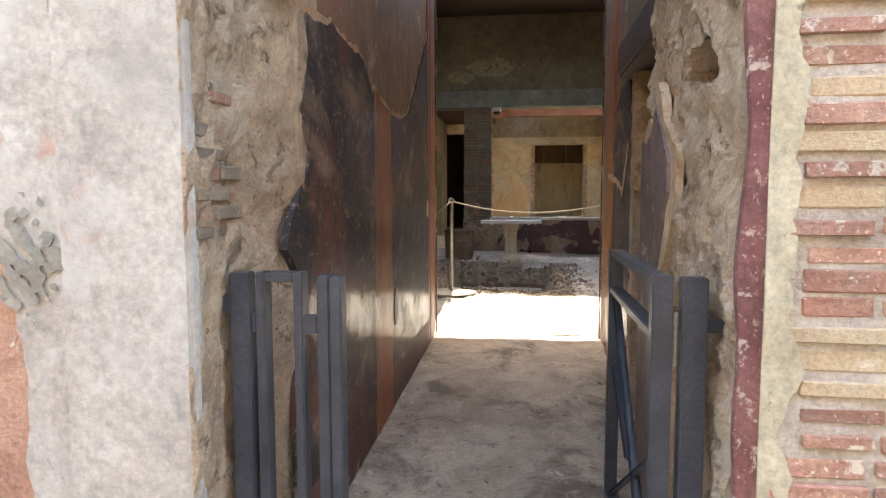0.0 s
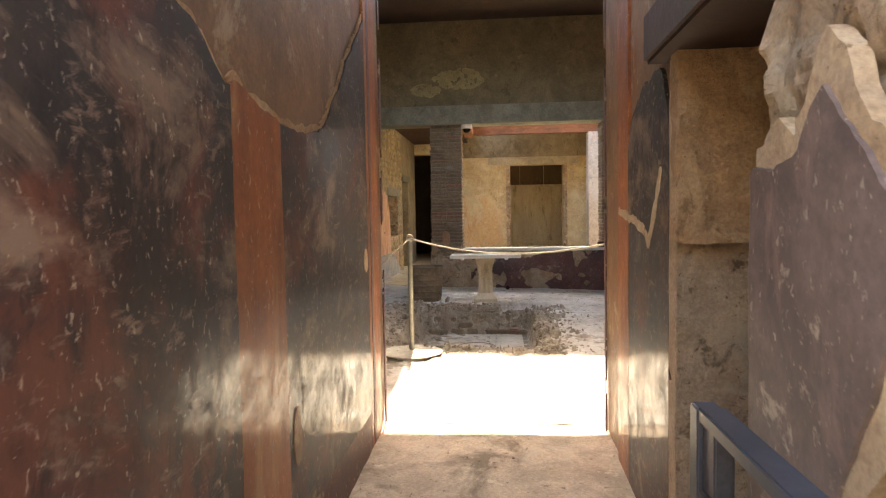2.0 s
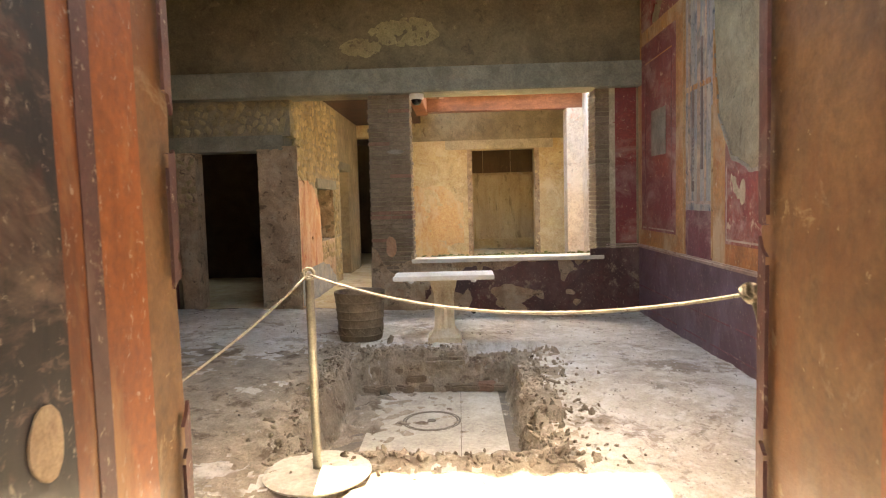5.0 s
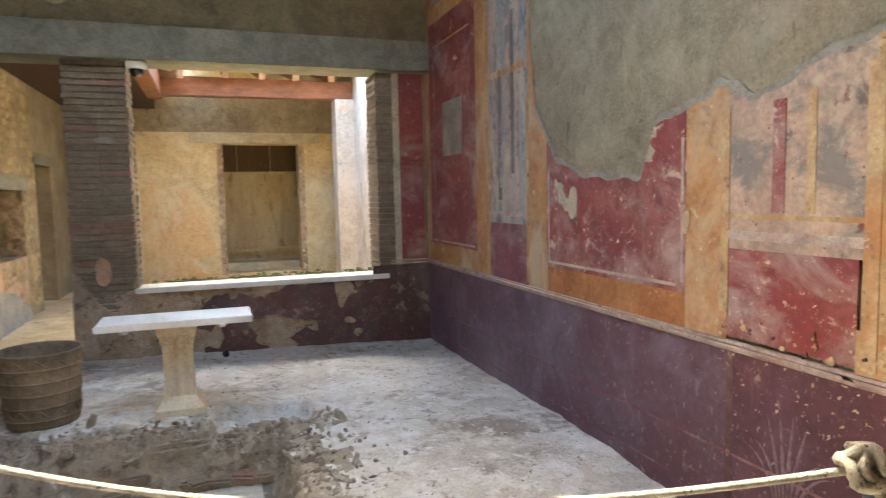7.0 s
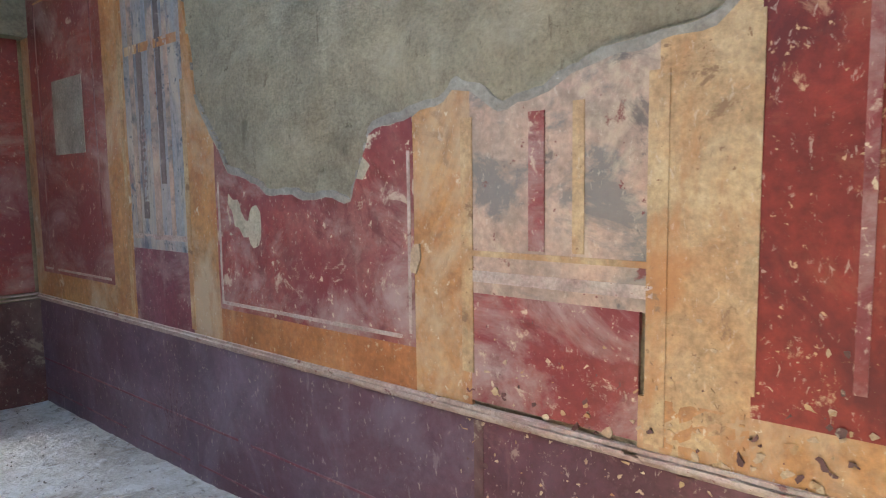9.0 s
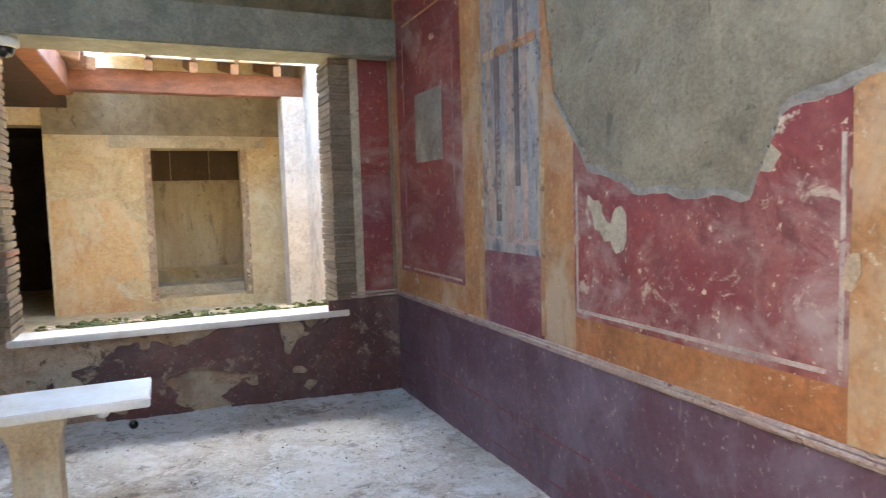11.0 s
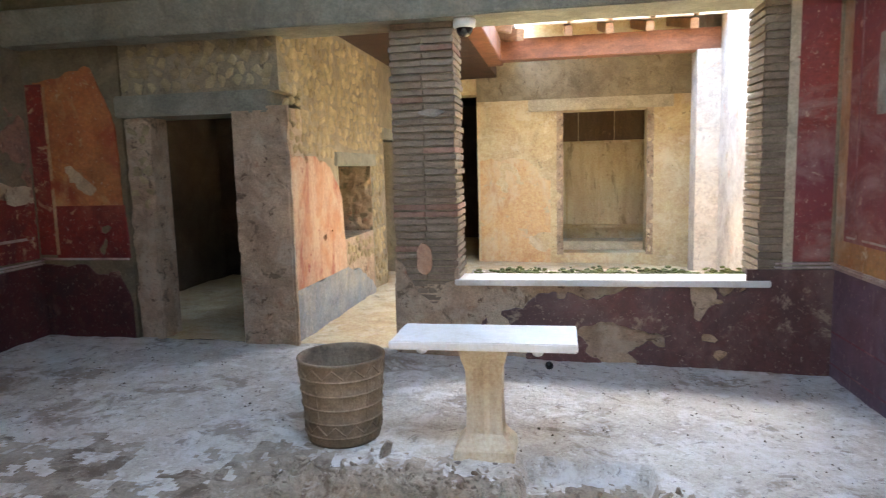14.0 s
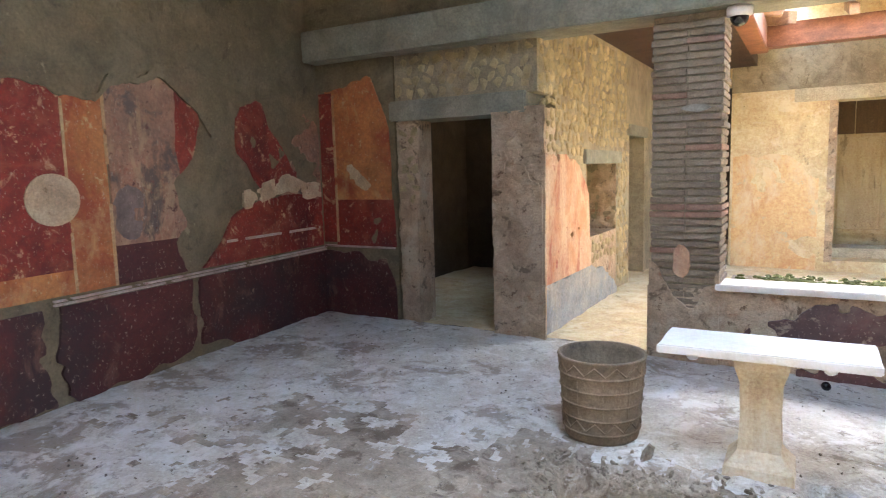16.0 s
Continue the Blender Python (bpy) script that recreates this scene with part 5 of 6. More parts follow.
# lines of boarding at the back of the recess
rec = thing("wooden_partition", "pale boarded partition with dark joints at the back of the recess", "partition")
for k, (a, b) in enumerate(((-0.35, 0.12), (0.145, 0.71), (0.735, 1.78))):
    box("board", (a, 19.84, 1.05), (b, 19.88, 2.55), "board", rec, bevel=0.006)
# upper boards: shade under the recess ceiling is put into their colour
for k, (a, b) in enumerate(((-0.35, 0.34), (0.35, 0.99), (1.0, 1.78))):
    box("board", (a, 19.85, 2.6), (b, 19.88, 3.18), "board_shaded", rec, bevel=0.006)
box("rail", (-0.35, 19.8, 0.98), (1.78, 19.88, 1.04), "golden", rec, bevel=0.006)
tagged(box("recess_ledge", (-0.4, 18.62, 0.7), (1.8, 19.2, 0.86), "lime", bevel=0.02), "worn pale masonry ledge", "ledge", kind="structure")

# ---- things: atrium ----
table = thing("stone_table", "white marble table slab on a single fluted stone pedestal", "table", (-0.42, 10.78, floor_z(-0.42, 10.78)))
zt = 1.262 - table.location.z
bm = bmesh.new()
add_box(bm, (-0.48, -0.2, zt - 0.045), (0.49, 0.2, zt), 0.006)
bmesh.ops.subdivide_edges(bm, edges=bm.edges[:], cuts=3, use_grid_fill=True)
for v in bm.verts:
    v.co += Vector((bumps(v.co, 6, 0.004), bumps(v.co + Vector((9, 0, 0)), 6, 0.004), 0))
part("tabletop", bm, "marble", table, "white marble slab with chipped rim")
for x in (-0.31, 0.29):
    bm = bmesh.new()
    bmesh.ops.create_uvsphere(bm, u_segments=10, v_segments=6, radius=0.03, matrix=Matrix.Translation((x, -0.17, zt - 0.05)) @ Matrix.Diagonal((1, 1, 0.7, 1)))
    part("boss", bm, "marble", table, "small stub under the slab", smooth=True)


def pedestal():
    bm = bmesh.new()
    prof = [(0.0, 0.165, 0.14), (0.05, 0.16, 0.135), (0.07, 0.145, 0.12), (0.1, 0.12, 0.1), (0.13, 0.1, 0.085), (0.3, 0.093, 0.078), (0.48, 0.098, 0.08), (0.55, 0.12, 0.1), (zt - 0.05, 0.13, 0.11)]
    rings = []
    for z, hx, hy in prof:
        ring = []
        for sx, sy, along in ((-1, -1, 0), (1, -1, 1), (1, 1, 2), (-1, 1, 3)):
            for k in range(6):
                t = k / 6
                if along == 0:
                    p = (-hx + 2 * hx * t, -hy)
                elif along == 1:
                    p = (hx, -hy + 2 * hy * t)
                elif along == 2:
                    p = (hx - 2 * hx * t, hy)
                else:
                    p = (-hx, hy - 2 * hy * t)
                groove = 0.9 if 0.12 < z < 0.54 and k in (2, 4) else 1.0
                ring.append(bm.verts.new((p[0] * groove, p[1] * groove, z)))
        rings.append(ring)
    for a, b in zip(rings, rings[1:]):
        for i in range(24):
            j = (i + 1) % 24
            bm.faces.new((a[i], a[j], b[j], b[i]))
    bm.faces.new(rings[-1])
    bm.faces.new(rings[0][::-1])
    return bm


part("pedestal", pedestal(), "travertine", table, "stained cream stone pedestal with fluting")
box("plinth", (-0.18, -0.17, -0.2), (0.17, 0.17, -0.005), "slab_dark", table, "brown stone block set in the ground", bevel=0.02)

bin_at = (-1.27, 10.88, floor_z(-1.27, 10.88) - 0.005)
tub = thing("clay_tub", "dusty grey-brown ribbed terracotta tub standing on the floor", "tub", bin_at)
prof = [(0.0, 0.012), (0.2, 0.012), (0.208, 0.0), (0.215, 0.02)]
for k in range(5):
    z = 0.05 + 0.082 * k
    r = 0.215 + 0.035 * z / 0.5
    prof += [(r, z), (r + 0.0035, z + 0.008), (r + 0.0035, z + 0.013), (r + 0.0005, z + 0.022)]
prof += [(0.252, 0.47), (0.256, 0.48), (0.252, 0.488), (0.236, 0.486), (0.232, 0.45), (0.2, 0.03), (0.0, 0.03)]
bm = lathe(prof, 64)
for v in bm.verts:
    a = math.atan2(v.co.y, v.co.x)
    v.co *= Vector((1.0, 1.0, 1.0))[0]
    v.co += v.co.xy.to_3d().normalized() * 0.003 * noise.noise(Vector((math.cos(a) * 3, math.sin(a) * 3, v.co.z * 6)))
part("body", bm, "clay", tub, smooth=True)
for k in range(5):
    r = 0.2165 + 0.07 * (0.0605 + 0.082 * k) / 1.0
    part("hoop", tube([(r * math.cos(a), r * math.sin(a), 0.0605 + 0.082 * k) for a in [2 * math.pi * j / 48 for j in range(49)]], 0.0065, 6), "clay", tub)
for band, n in ((0, 13), (4, 13)):
    for k in range(n * 2):
        a0, a1 = 2 * math.pi * k / (2 * n), 2 * math.pi * (k + 1) / (2 * n)
        z0 = 0.074 + 0.082 * band
        zz = (z0 + 0.002, z0 + 0.055) if k % 2 else (z0 + 0.055, z0 + 0.002)
        r0, r1 = [0.2165 + 0.035 * z / 0.5 for z in zz]
        part("lozenge_rib", tube([(r0 * math.cos(a0), r0 * math.sin(a0), zz[0]), (r1 * math.cos(a1), r1 * math.sin(a1), zz[1])], 0.0055, 5), "clay", tub)
for k in range(10):
    a = 2 * math.pi * k / 10
    part("upright_rib", tube([(0.224 * math.cos(a), 0.224 * math.sin(a), 0.16), (0.238 * math.cos(a), 0.238 * math.sin(a), 0.36)], 0.005, 5), "clay", tub)

# basin floor
basin = thing("basin_floor", "pale stone slabs with a round drain ring on the sunken basin floor", "basin", (0, 0, 0.232), kind="structure")
box("border_slab", (-1.3, 8.1, -0.1), (0.25, 10.35, 0.0), "slab_dark", basin)
box("inner_slab", (-1.0, 8.15, -0.05), (-0.28, 10.26, 0.012), "slab", basin, bevel=0.004)
box("inner_slab", (-0.275, 8.15, -0.05), (0.06, 10.26, 0.012), "slab", basin, bevel=0.004)
for r in (0.225, 0.205):
    bm = bmesh.new()
    ring = [[bm.verts.new(((r + dr) * math.cos(2 * math.pi * k / 48) - 0.51, (r + dr) * math.sin(2 * math.pi * k / 48) + 9.45, z)) for k in range(48)] for dr, z in ((-0.008, 0.0125), (0, 0.0175), (0.008, 0.0125))]
    for a, b in zip(ring, ring[1:]):
        for k in range(48):
            bm.faces.new((a[k], a[(k + 1) % 48], b[(k + 1) % 48], b[k]))
    part("drain_ring", bm, "slab_dark", basin)
bm = lathe([(0.0, 0.02), (0.03, 0.02), (0.035, 0.0125)], 16)
bmesh.ops.translate(bm, vec=(-0.51, 9.45, 0), verts=bm.verts[:])
part("drain_plug", bm, "slab_dark", basin)

# rubble round the basin
rub = bmesh.new()


def pebble(bm, at, s, seed):
    made = bmesh.ops.create_icosphere(bm, subdivisions=1, radius=1)["verts"]
    rot = Euler((seed, seed * 2.1, seed * 3.3)).to_matrix()
    for v in made:
        v.co = Vector(at) + rot @ Vector((v.co.x * s[0], v.co.y * s[1], v.co.z * s[2])) * (1 + 0.25 * noise.noise(v.co * 1.7 + Vector((seed, 0, 0))))


for k in range(1500):
    side = random.choice("llrrrbbbf")
    if side == "l":
        x, y = IMP[0] - abs(random.gauss(0, 0.13)) + 0.03, random.uniform(IMP[2], IMP[3] + 0.2)
    elif side == "r":
        x, y = IMP[1] + abs(random.gauss(0, 0.22)) - 0.03, random.uniform(IMP[2] - 0.2, IMP[3] + 0.1)
    elif side == "b":
        x, y = random.uniform(IMP[0] - 0.2, IMP[1] + 0.4), IMP[3] + abs(random.gauss(0, 0.12)) - 0.04
    else:
        x, y = random.uniform(IMP[0] - 0.1, IMP[1] + 0.2), IMP[2] - abs(random.gauss(0, 0.15))
    s = random.uniform(0.006, 0.02) * (2.2 if random.random() < 0.08 else 1)
    z = floor_z(x, y) + atrium_rough(x, y) + s * 0.05
    pebble(rub, (x, y, z), (s * random.uniform(1, 2.2), s, s * random.uniform(0.35, 0.7)), k * 0.37)
tagged(part("rubble", rub, "soil"), "loose broken mortar and stones round the sunken basin", "rubble", kind="stuff")
crumb = bmesh.new()
for k in range(900):
    x, y = random.uniform(-4.4, 1.95), random.uniform(8.0, 12.5)
    if IMP[0] - 0.05 < x < IMP[1] + 0.05 and IMP[2] < y < IMP[3]:
        continue
    if noise.noise(Vector((x * 0.8, y * 0.8, 5))) + 0.25 * (x > 0.2) < -0.05:
        continue
    s = random.uniform(0.003, 0.009)
    pebble(crumb, (x, y, floor_z(x, y) + atrium_rough(x, y) + s * 0.1), (s * 1.4, s, s * 0.6), k * 0.21)
tagged(part("crumbs", crumb, "slab_dark"), "small dusty crumbs of mortar strewn on the floor", "debris", kind="stuff")
# brick edging at the back of the basin
edging = thing("basin_kerb", "low broken brick kerb at the far edge of the basin", "kerb", (0, 0, 0), kind="structure")
kerb = random.Random(11)
for row, (z, n) in enumerate(((0.275, 10), (0.36, 9), (0.44, 7))):
    for k in range(n):
        w, h = kerb.uniform(0.1, 0.19), kerb.uniform(0.06, 0.085)
        x = -1.2 + (1.36 / n) * (k + 0.5) + kerb.uniform(-0.03, 0.03)
        if row and (abs(x + 0.42) < 0.12 or kerb.random() < 0.3):
            continue
        box("brick", (-w / 2, 0, -h / 2), (w / 2, 0.14, h / 2), "brick_red_old" if x > -0.2 and kerb.random() < 0.5 else "brick_brown", edging, bevel=0.014, m=Matrix.Translation((x, 10.2 + 0.04 * row + kerb.uniform(-0.03, 0.03), z)) @ Euler((kerb.uniform(-0.25, 0.25), kerb.uniform(-0.15, 0.15), kerb.uniform(-0.3, 0.3))).to_matrix().to_4x4())
bm = bmesh.new()
add_box(bm, (-0.62, 10.26, 0.2), (-0.22, 10.66, 0.55), 0.03)
bmesh.ops.subdivide_edges(bm, edges=bm.edges[:], cuts=3, use_grid_fill=True)
for v in bm.verts:
    v.co += Vector((bumps(v.co, 7, 0.02), bumps(v.co + Vector((4, 0, 0)), 7, 0.02), 0.3 * bumps(v.co + Vector((0, 8, 0)), 7, 0.02)))
part("footing", bm, "soil", edging, "rough brown masonry footing below the table")
stone_lump = thing("stone_lump", "grey stone lump on the basin edge", "stone", (-0.98, 10.2, 0.262))
bm = bmesh.new()
bmesh.ops.create_icosphere(bm, subdivisions=3, radius=0.045)
for v in bm.verts:
    v.co *= 1 + 0.3 * noise.noise(v.co * 20)
part("stone", bm, "stone_grey", stone_lump)
ball = thing("black_plug", "small black round plug lying by the low wall", "plug", (-0.1, 12.33, floor_z(-0.1, 12.33) + 0.025))
bm = bmesh.new()
bmesh.ops.create_uvsphere(bm, u_segments=16, v_segments=10, radius=0.032)
for v in bm.verts:
    v.co *= 1 + 0.1 * noise.noise(v.co * 30)
part("plug", bm, "dark_glass", ball, smooth=True)

# security camera under the beam
cctv = thing("security_camera", "white dome security camera fixed under the concrete beam", "camera housing", (-0.74, 12.56, 3.3))
part("housing", lathe([(0.0, 0.0), (0.085, 0.0), (0.09, -0.02), (0.088, -0.06), (0.07, -0.07), (0.0, -0.07)], 28), "white_plastic", cctv, smooth=True)
part("dome", lathe([(0.066, -0.07), (0.06, -0.1), (0.042, -0.125), (0.02, -0.135), (0.0, -0.138)], 24), "dark_glass", cctv, "smoked plastic dome", smooth=True)

# ---- things: rope barrier ----


def sagging(a, b, sag, n=28):
    a, b = Vector(a), Vector(b)
    return [a.lerp(b, k / n) - Vector((0, 0, sag * 4 * (k / n) * (1 - k / n))) for k in range(n + 1)]


zl = floor_z(-1.065, 7.88)
post = thing("barrier_post", "slim brushed steel barrier post on a round grey foot", "post", (-1.065, 7.88, zl), group="rope barrier posts")
part("pole", lathe([(0.0, 0.02), (0.024, 0.02), (0.024, 1.06), (0.02, 1.075), (0.0, 1.08)], 20), "steel", post, smooth=True)
part("foot", lathe([(0.0, 0.0), (0.29, 0.0), (0.295, 0.012), (0.27, 0.022), (0.03, 0.03), (0.0, 0.03)], 40), "slab", post, "round grey concrete foot", smooth=False)
part("eyelet", tube([(0.02 * math.cos(a), 0, 1.1 + 0.02 * math.sin(a)) for a in [2 * math.pi * k / 16 for k in range(17)]], 0.005, 6), "steel", post)
zr = floor_z(0.8, 6.72)
post2 = thing("barrier_post", "thick dark steel barrier post with a wire ring", "post", (0.83, 6.74, zr), group="rope barrier posts")
part("pole", lathe([(0.0, 0.01), (0.036, 0.01), (0.036, 1.15), (0.03, 1.165), (0.0, 1.17)], 24), "iron", post2, smooth=True)
part("foot", lathe([(0.0, 0.0), (0.24, 0.0), (0.245, 0.012), (0.04, 0.03), (0.0, 0.03)], 40), "iron", post2, smooth=False)
part("wire_ring", tube([(0.045 * math.cos(a) + 0.02, -0.02, 1.19 + 0.045 * math.sin(a)) for a in [2 * math.pi * k / 20 for k in range(21)]], 0.003, 6), "iron", post2)
KNOT_Y = 6.732
rope = thing("barrier_rope", "cream braided rope slung between the barrier posts", "rope", (0, 0, 0))
KNOT = Vector((0.765, KNOT_Y, 1.625))
TOPL = Vector((-1.065, 7.855, zl + 1.1))
bm = tube(sagging(TOPL, KNOT, 0.13, 40), 0.0068, 8)
part("long_span", bm, "rope", rope, smooth=True)
part("short_span", tube(sagging(TOPL, (-1.78, 6.2, 1.12), 0.1), 0.0068, 8), "rope", rope, smooth=True)
part("hanging_end", tube(sagging(KNOT, (0.72, 6.14, 1.02), 0.04), 0.008, 8), "rope", rope, smooth=True)
for k, (rx, rz, r) in enumerate(((0.3, 0.2, 0.035), (1.2, 0.5, 0.032), (0.7, 1.4, 0.036), (1.6, 1.0, 0.03))):
    rot = Euler((rx, 0.3 * k, rz)).to_matrix()
    part("knot_turn", tube([KNOT + rot @ Vector((r * math.cos(a), r * math.sin(a), 0.012 * math.sin(3 * a))) for a in [2 * math.pi * j / 24 for j in range(25)]], 0.009, 7), "rope", rope, smooth=True)
part("knot_turn", tube([TOPL + Vector((0.03 * math.cos(a), 0.01, 0.03 * math.sin(a))) for a in [2 * math.pi * j / 20 for j in range(21)]], 0.0085, 7), "rope", rope, smooth=True)

# ---- things: entrance gate ----
GZ = 1.45


def bar(name, x0, x1, y0, y1, z0, z1, parent, mat="iron"):
    return box(name, (x0, y0, z0), (x1, y1, z1), mat, parent, bevel=0.004)


gz = floor_z(0.2, 2.1)
lg = thing("entrance_gate", "dark grey steel gate post and folded leaf frame at the entrance", "gate", group="entrance gates")
bar("post", -1.09, -1.03, 2.07, 2.13, gz, GZ, lg)
bar("wall_bracket", -1.125, -1.09, 2.085, 2.115, GZ - 0.13, GZ - 0.07, lg)
bar("stile", -1.015, -0.985, 2.09, 2.15, gz + 0.04, GZ, lg)
bar("stile", -0.895, -0.865, 2.09, 2.15, gz + 0.04, GZ, lg)
bar("top_rail", -0.985, -0.895, 2.09, 2.15, GZ - 0.03, GZ, lg)
bar("bottom_rail", -0.985, -0.895, 2.09, 2.15, gz + 0.05, gz + 0.1, lg)
bar("stile", -0.82, -0.782, 2.09, 2.15, gz + 0.03, GZ - 0.01, lg)
bar("stile", -0.779, -0.742, 2.085, 2.145, gz + 0.03, GZ - 0.01, lg)
for x in (-1.03, -0.865):
    bar("hinge", x, x + (0.015 if x < -1 else 0.045), 2.09, 2.11, GZ - 0.19, GZ - 0.13, lg)
rg = thing("gate_leaf", "dark grey steel gate leaf swung open into the passage", "gate", group="entrance gates")
X0, X1 = 0.172, 0.232
bar("near_stile", X0, X1, 2.1, 2.15, gz + 0.05, GZ + 0.005, rg)
bar("far_stile", X0, X1 - 0.01, 3.05, 3.1, gz + 0.05, GZ - 0.003, rg)
bar("top_rail", X0 + 0.002, X1 - 0.004, 2.15, 3.05, GZ - 0.03, GZ, rg)
bar("middle_rail", X0 + 0.002, X1 - 0.004, 2.15, 3.05, GZ - 0.19, GZ - 0.16, rg)
bar("bottom_rail", X0 + 0.002, X1 - 0.004, 2.15, 3.05, gz + 0.06, gz + 0.1, rg)
bar("lock_block", X0 + 0.01, X1 - 0.012, 2.98, 3.05, GZ - 0.16, GZ - 0.03, rg)
timber("diagonal", (0.2, 2.16, gz + 0.1), (0.2, 3.04, GZ - 0.2), 0.035, 0.02, "iron", rg)
timber("diagonal", (0.2, 3.04, gz + 0.1), (0.2, 2.16, GZ - 0.55), 0.035, 0.02, "iron", rg)
timber("diagonal", (0.2, 2.6, GZ - 0.75), (0.2, 3.04, GZ - 0.5), 0.035, 0.02, "iron", rg)
bm = tube([(0.24, 2.12, GZ - 0.26), (0.24, 2.12, GZ - 0.1)], 0.013, 12)
part("hinge", bm, "steel", rg)
rp = thing("gate_post", "dark grey square steel gate post beside the wall", "gate post")
bar("post", 0.255, 0.325, 2.09, 2.15, gz, GZ, rp)
bar("wall_bracket", 0.325, 0.4, 2.11, 2.13, GZ - 0.16, GZ - 0.12, rp)
stone = thing("threshold_stone", "worn pale stone block beside the gate", "stone", (0.1, 2.35, gz - 0.05))
bm = bmesh.new()
add_box(bm, (-0.12, -0.25, 0), (0.25, 0.3, 0.11), 0.02)
bmesh.ops.subdivide_edges(bm, edges=bm.edges[:], cuts=2, use_grid_fill=True)
for v in bm.verts:
    v.co += Vector((bumps(v.co, 6, 0.015), bumps(v.co + Vector((4, 0, 0)), 6, 0.015), bumps(v.co + Vector((0, 8, 0)), 6, 0.01)))
part("block", bm, "rough", stone)
bollard = thing("barrier_post", "short black barrier post in the side room", "post", (0.95, 4.9, floor_z(0.95, 4.9)))
part("pole", lathe([(0.0, 0.0), (0.03, 0.0), (0.03, 0.98), (0.026, 1.0), (0.0, 1.005)], 20), "iron", bollard, smooth=True)
part("wire_ring", tube([(0.04 * math.cos(a) + 0.06, 0, 0.9 + 0.04 * math.sin(a)) for a in [2 * math.pi * k / 20 for k in range(21)]], 0.003, 6), "iron", bollard)

# ---- masonry pieces ----


def brick_mesh(name, lx, ly, lz, mat, seed):
    bm = bmesh.new()
    add_box(bm, (-lx / 2, 0, -lz / 2), (lx / 2, ly, lz / 2))
    bmesh.ops.bevel(bm, geom=bm.edges[:], offset=0.004, segments=1, affect="EDGES")
    for v in bm.verts:
        v.co += Vector((bumps(v.co + Vector((seed, 0, 0)), 25, 0.003), bumps(v.co + Vector((0, seed, 0)), 25, 0.004), bumps(v.co + Vector((0, 0, seed)), 25, 0.003)))
    me = bpy.data.meshes.new(name)
    bm.to_mesh(me)
    bm.free()
    me.materials.append(M[mat])
    return me


def lay(parent, me, loc, rz=0.0, scale=(1, 1, 1)):
    o = new("brick", me)
    o.parent = parent
    o.matrix_basis = Matrix.Translation(loc) @ Matrix.Rotation(rz, 4, "Z") @ Matrix.Diagonal((*scale, 1))
    return o


fb = [brick_mesh("brick", l, 0.08, 0.047, m, k) for k, (l, m) in enumerate(((0.24, "brick"), (0.3, "brick"), (0.17, "brick"), (0.26, "brick_pale"), (0.2, "brick"), (0.22, "brick_pale")))]
z = 0.72
row = 0
while z < 2.7:
    x = 0.47 + 0.05 * noise.noise(Vector((0, z * 5, 0))) + random.uniform(-0.03, 0.03)
    while x < 1.35:
        k = random.randrange(6)
        ln = (0.24, 0.3, 0.17, 0.26, 0.2, 0.22)[k]
        lay(w_fac2, fb[k], (x + ln / 2, 1.888 + random.uniform(-0.008, 0.01), z + random.uniform(-0.004, 0.004)), random.uniform(-0.02, 0.02), (1, 1, random.uniform(0.7, 1.2)))
        x += ln + random.uniform(0.012, 0.03)
    z += 0.069 + random.uniform(-0.003, 0.004)
    row += 1

jamb_bricks = [brick_mesh("brick", l, 0.06, 0.042, m, k + 20) for k, (l, m) in enumerate(((0.16, "brick_brown"), (0.12, "brick"), (0.2, "brick_brown"), (0.1, "brick_pale")))]
for z in np.arange(1.58, 2.08, 0.058):
    y = 1.93 + random.uniform(-0.02, 0.03)
    while y < 2.12:
        k = random.randrange(4)
        ln = (0.16, 0.12, 0.2, 0.1)[k]
        if noise.noise(Vector((y * 4, z * 3.2, 7))) > -0.25:
            lay(w_fac, jamb_bricks[k], (-1.117 + random.uniform(-0.012, 0.008), y + ln / 2, z + random.uniform(-0.008, 0.008)), radians(90) + random.uniform(-0.05, 0.05), (1, 1, random.uniform(0.8, 1.1)))
        y += ln + 0.015

pillar = thing("brick_pillar", "thin dusty brown brick courses forming a square pillar", "pillar", (0, 0, 0), kind="structure")
box("core", (-1.35, 12.6, 0.3), (-0.85, 12.99, 3.3), "mortar", pillar)
pier = thing("brick_pier", "narrow dusty brown brick pier beside the window", "pier", (0, 0, 0), kind="structure")
box("core", (1.475, 12.6, 1.2), (1.63, 12.99, 3.3), "mortar", pier)
pb = [brick_mesh("brick", l, 0.43, 0.044, m, k + 9) for k, (l, m) in enumerate(((0.265, "brick_brown"), (0.265, "brick_brown"), (0.265, "brick_red_old"), (0.25, "brick_brown")))]
z = 0.92
while z < 3.29:
    redrow = 1.75 < z < 1.86
    for x in (-1.228, -0.964):
        k = 2 if redrow or random.random() < 0.06 else random.choice((0, 1, 3))
        lay(pillar, pb[k], (x + random.uniform(-0.006, 0.008), 12.575 + random.uniform(-0.006, 0.006), z), random.uniform(-0.01, 0.01))
    k = random.choice((0, 1, 3))
    lay(pier, pb[k], (1.548, 12.58 + random.uniform(-0.006, 0.006), max(z, 1.27)), 0, (0.7 + random.uniform(-0.03, 0.03), 1, 1)) if z > 1.25 else None
    z += 0.0575
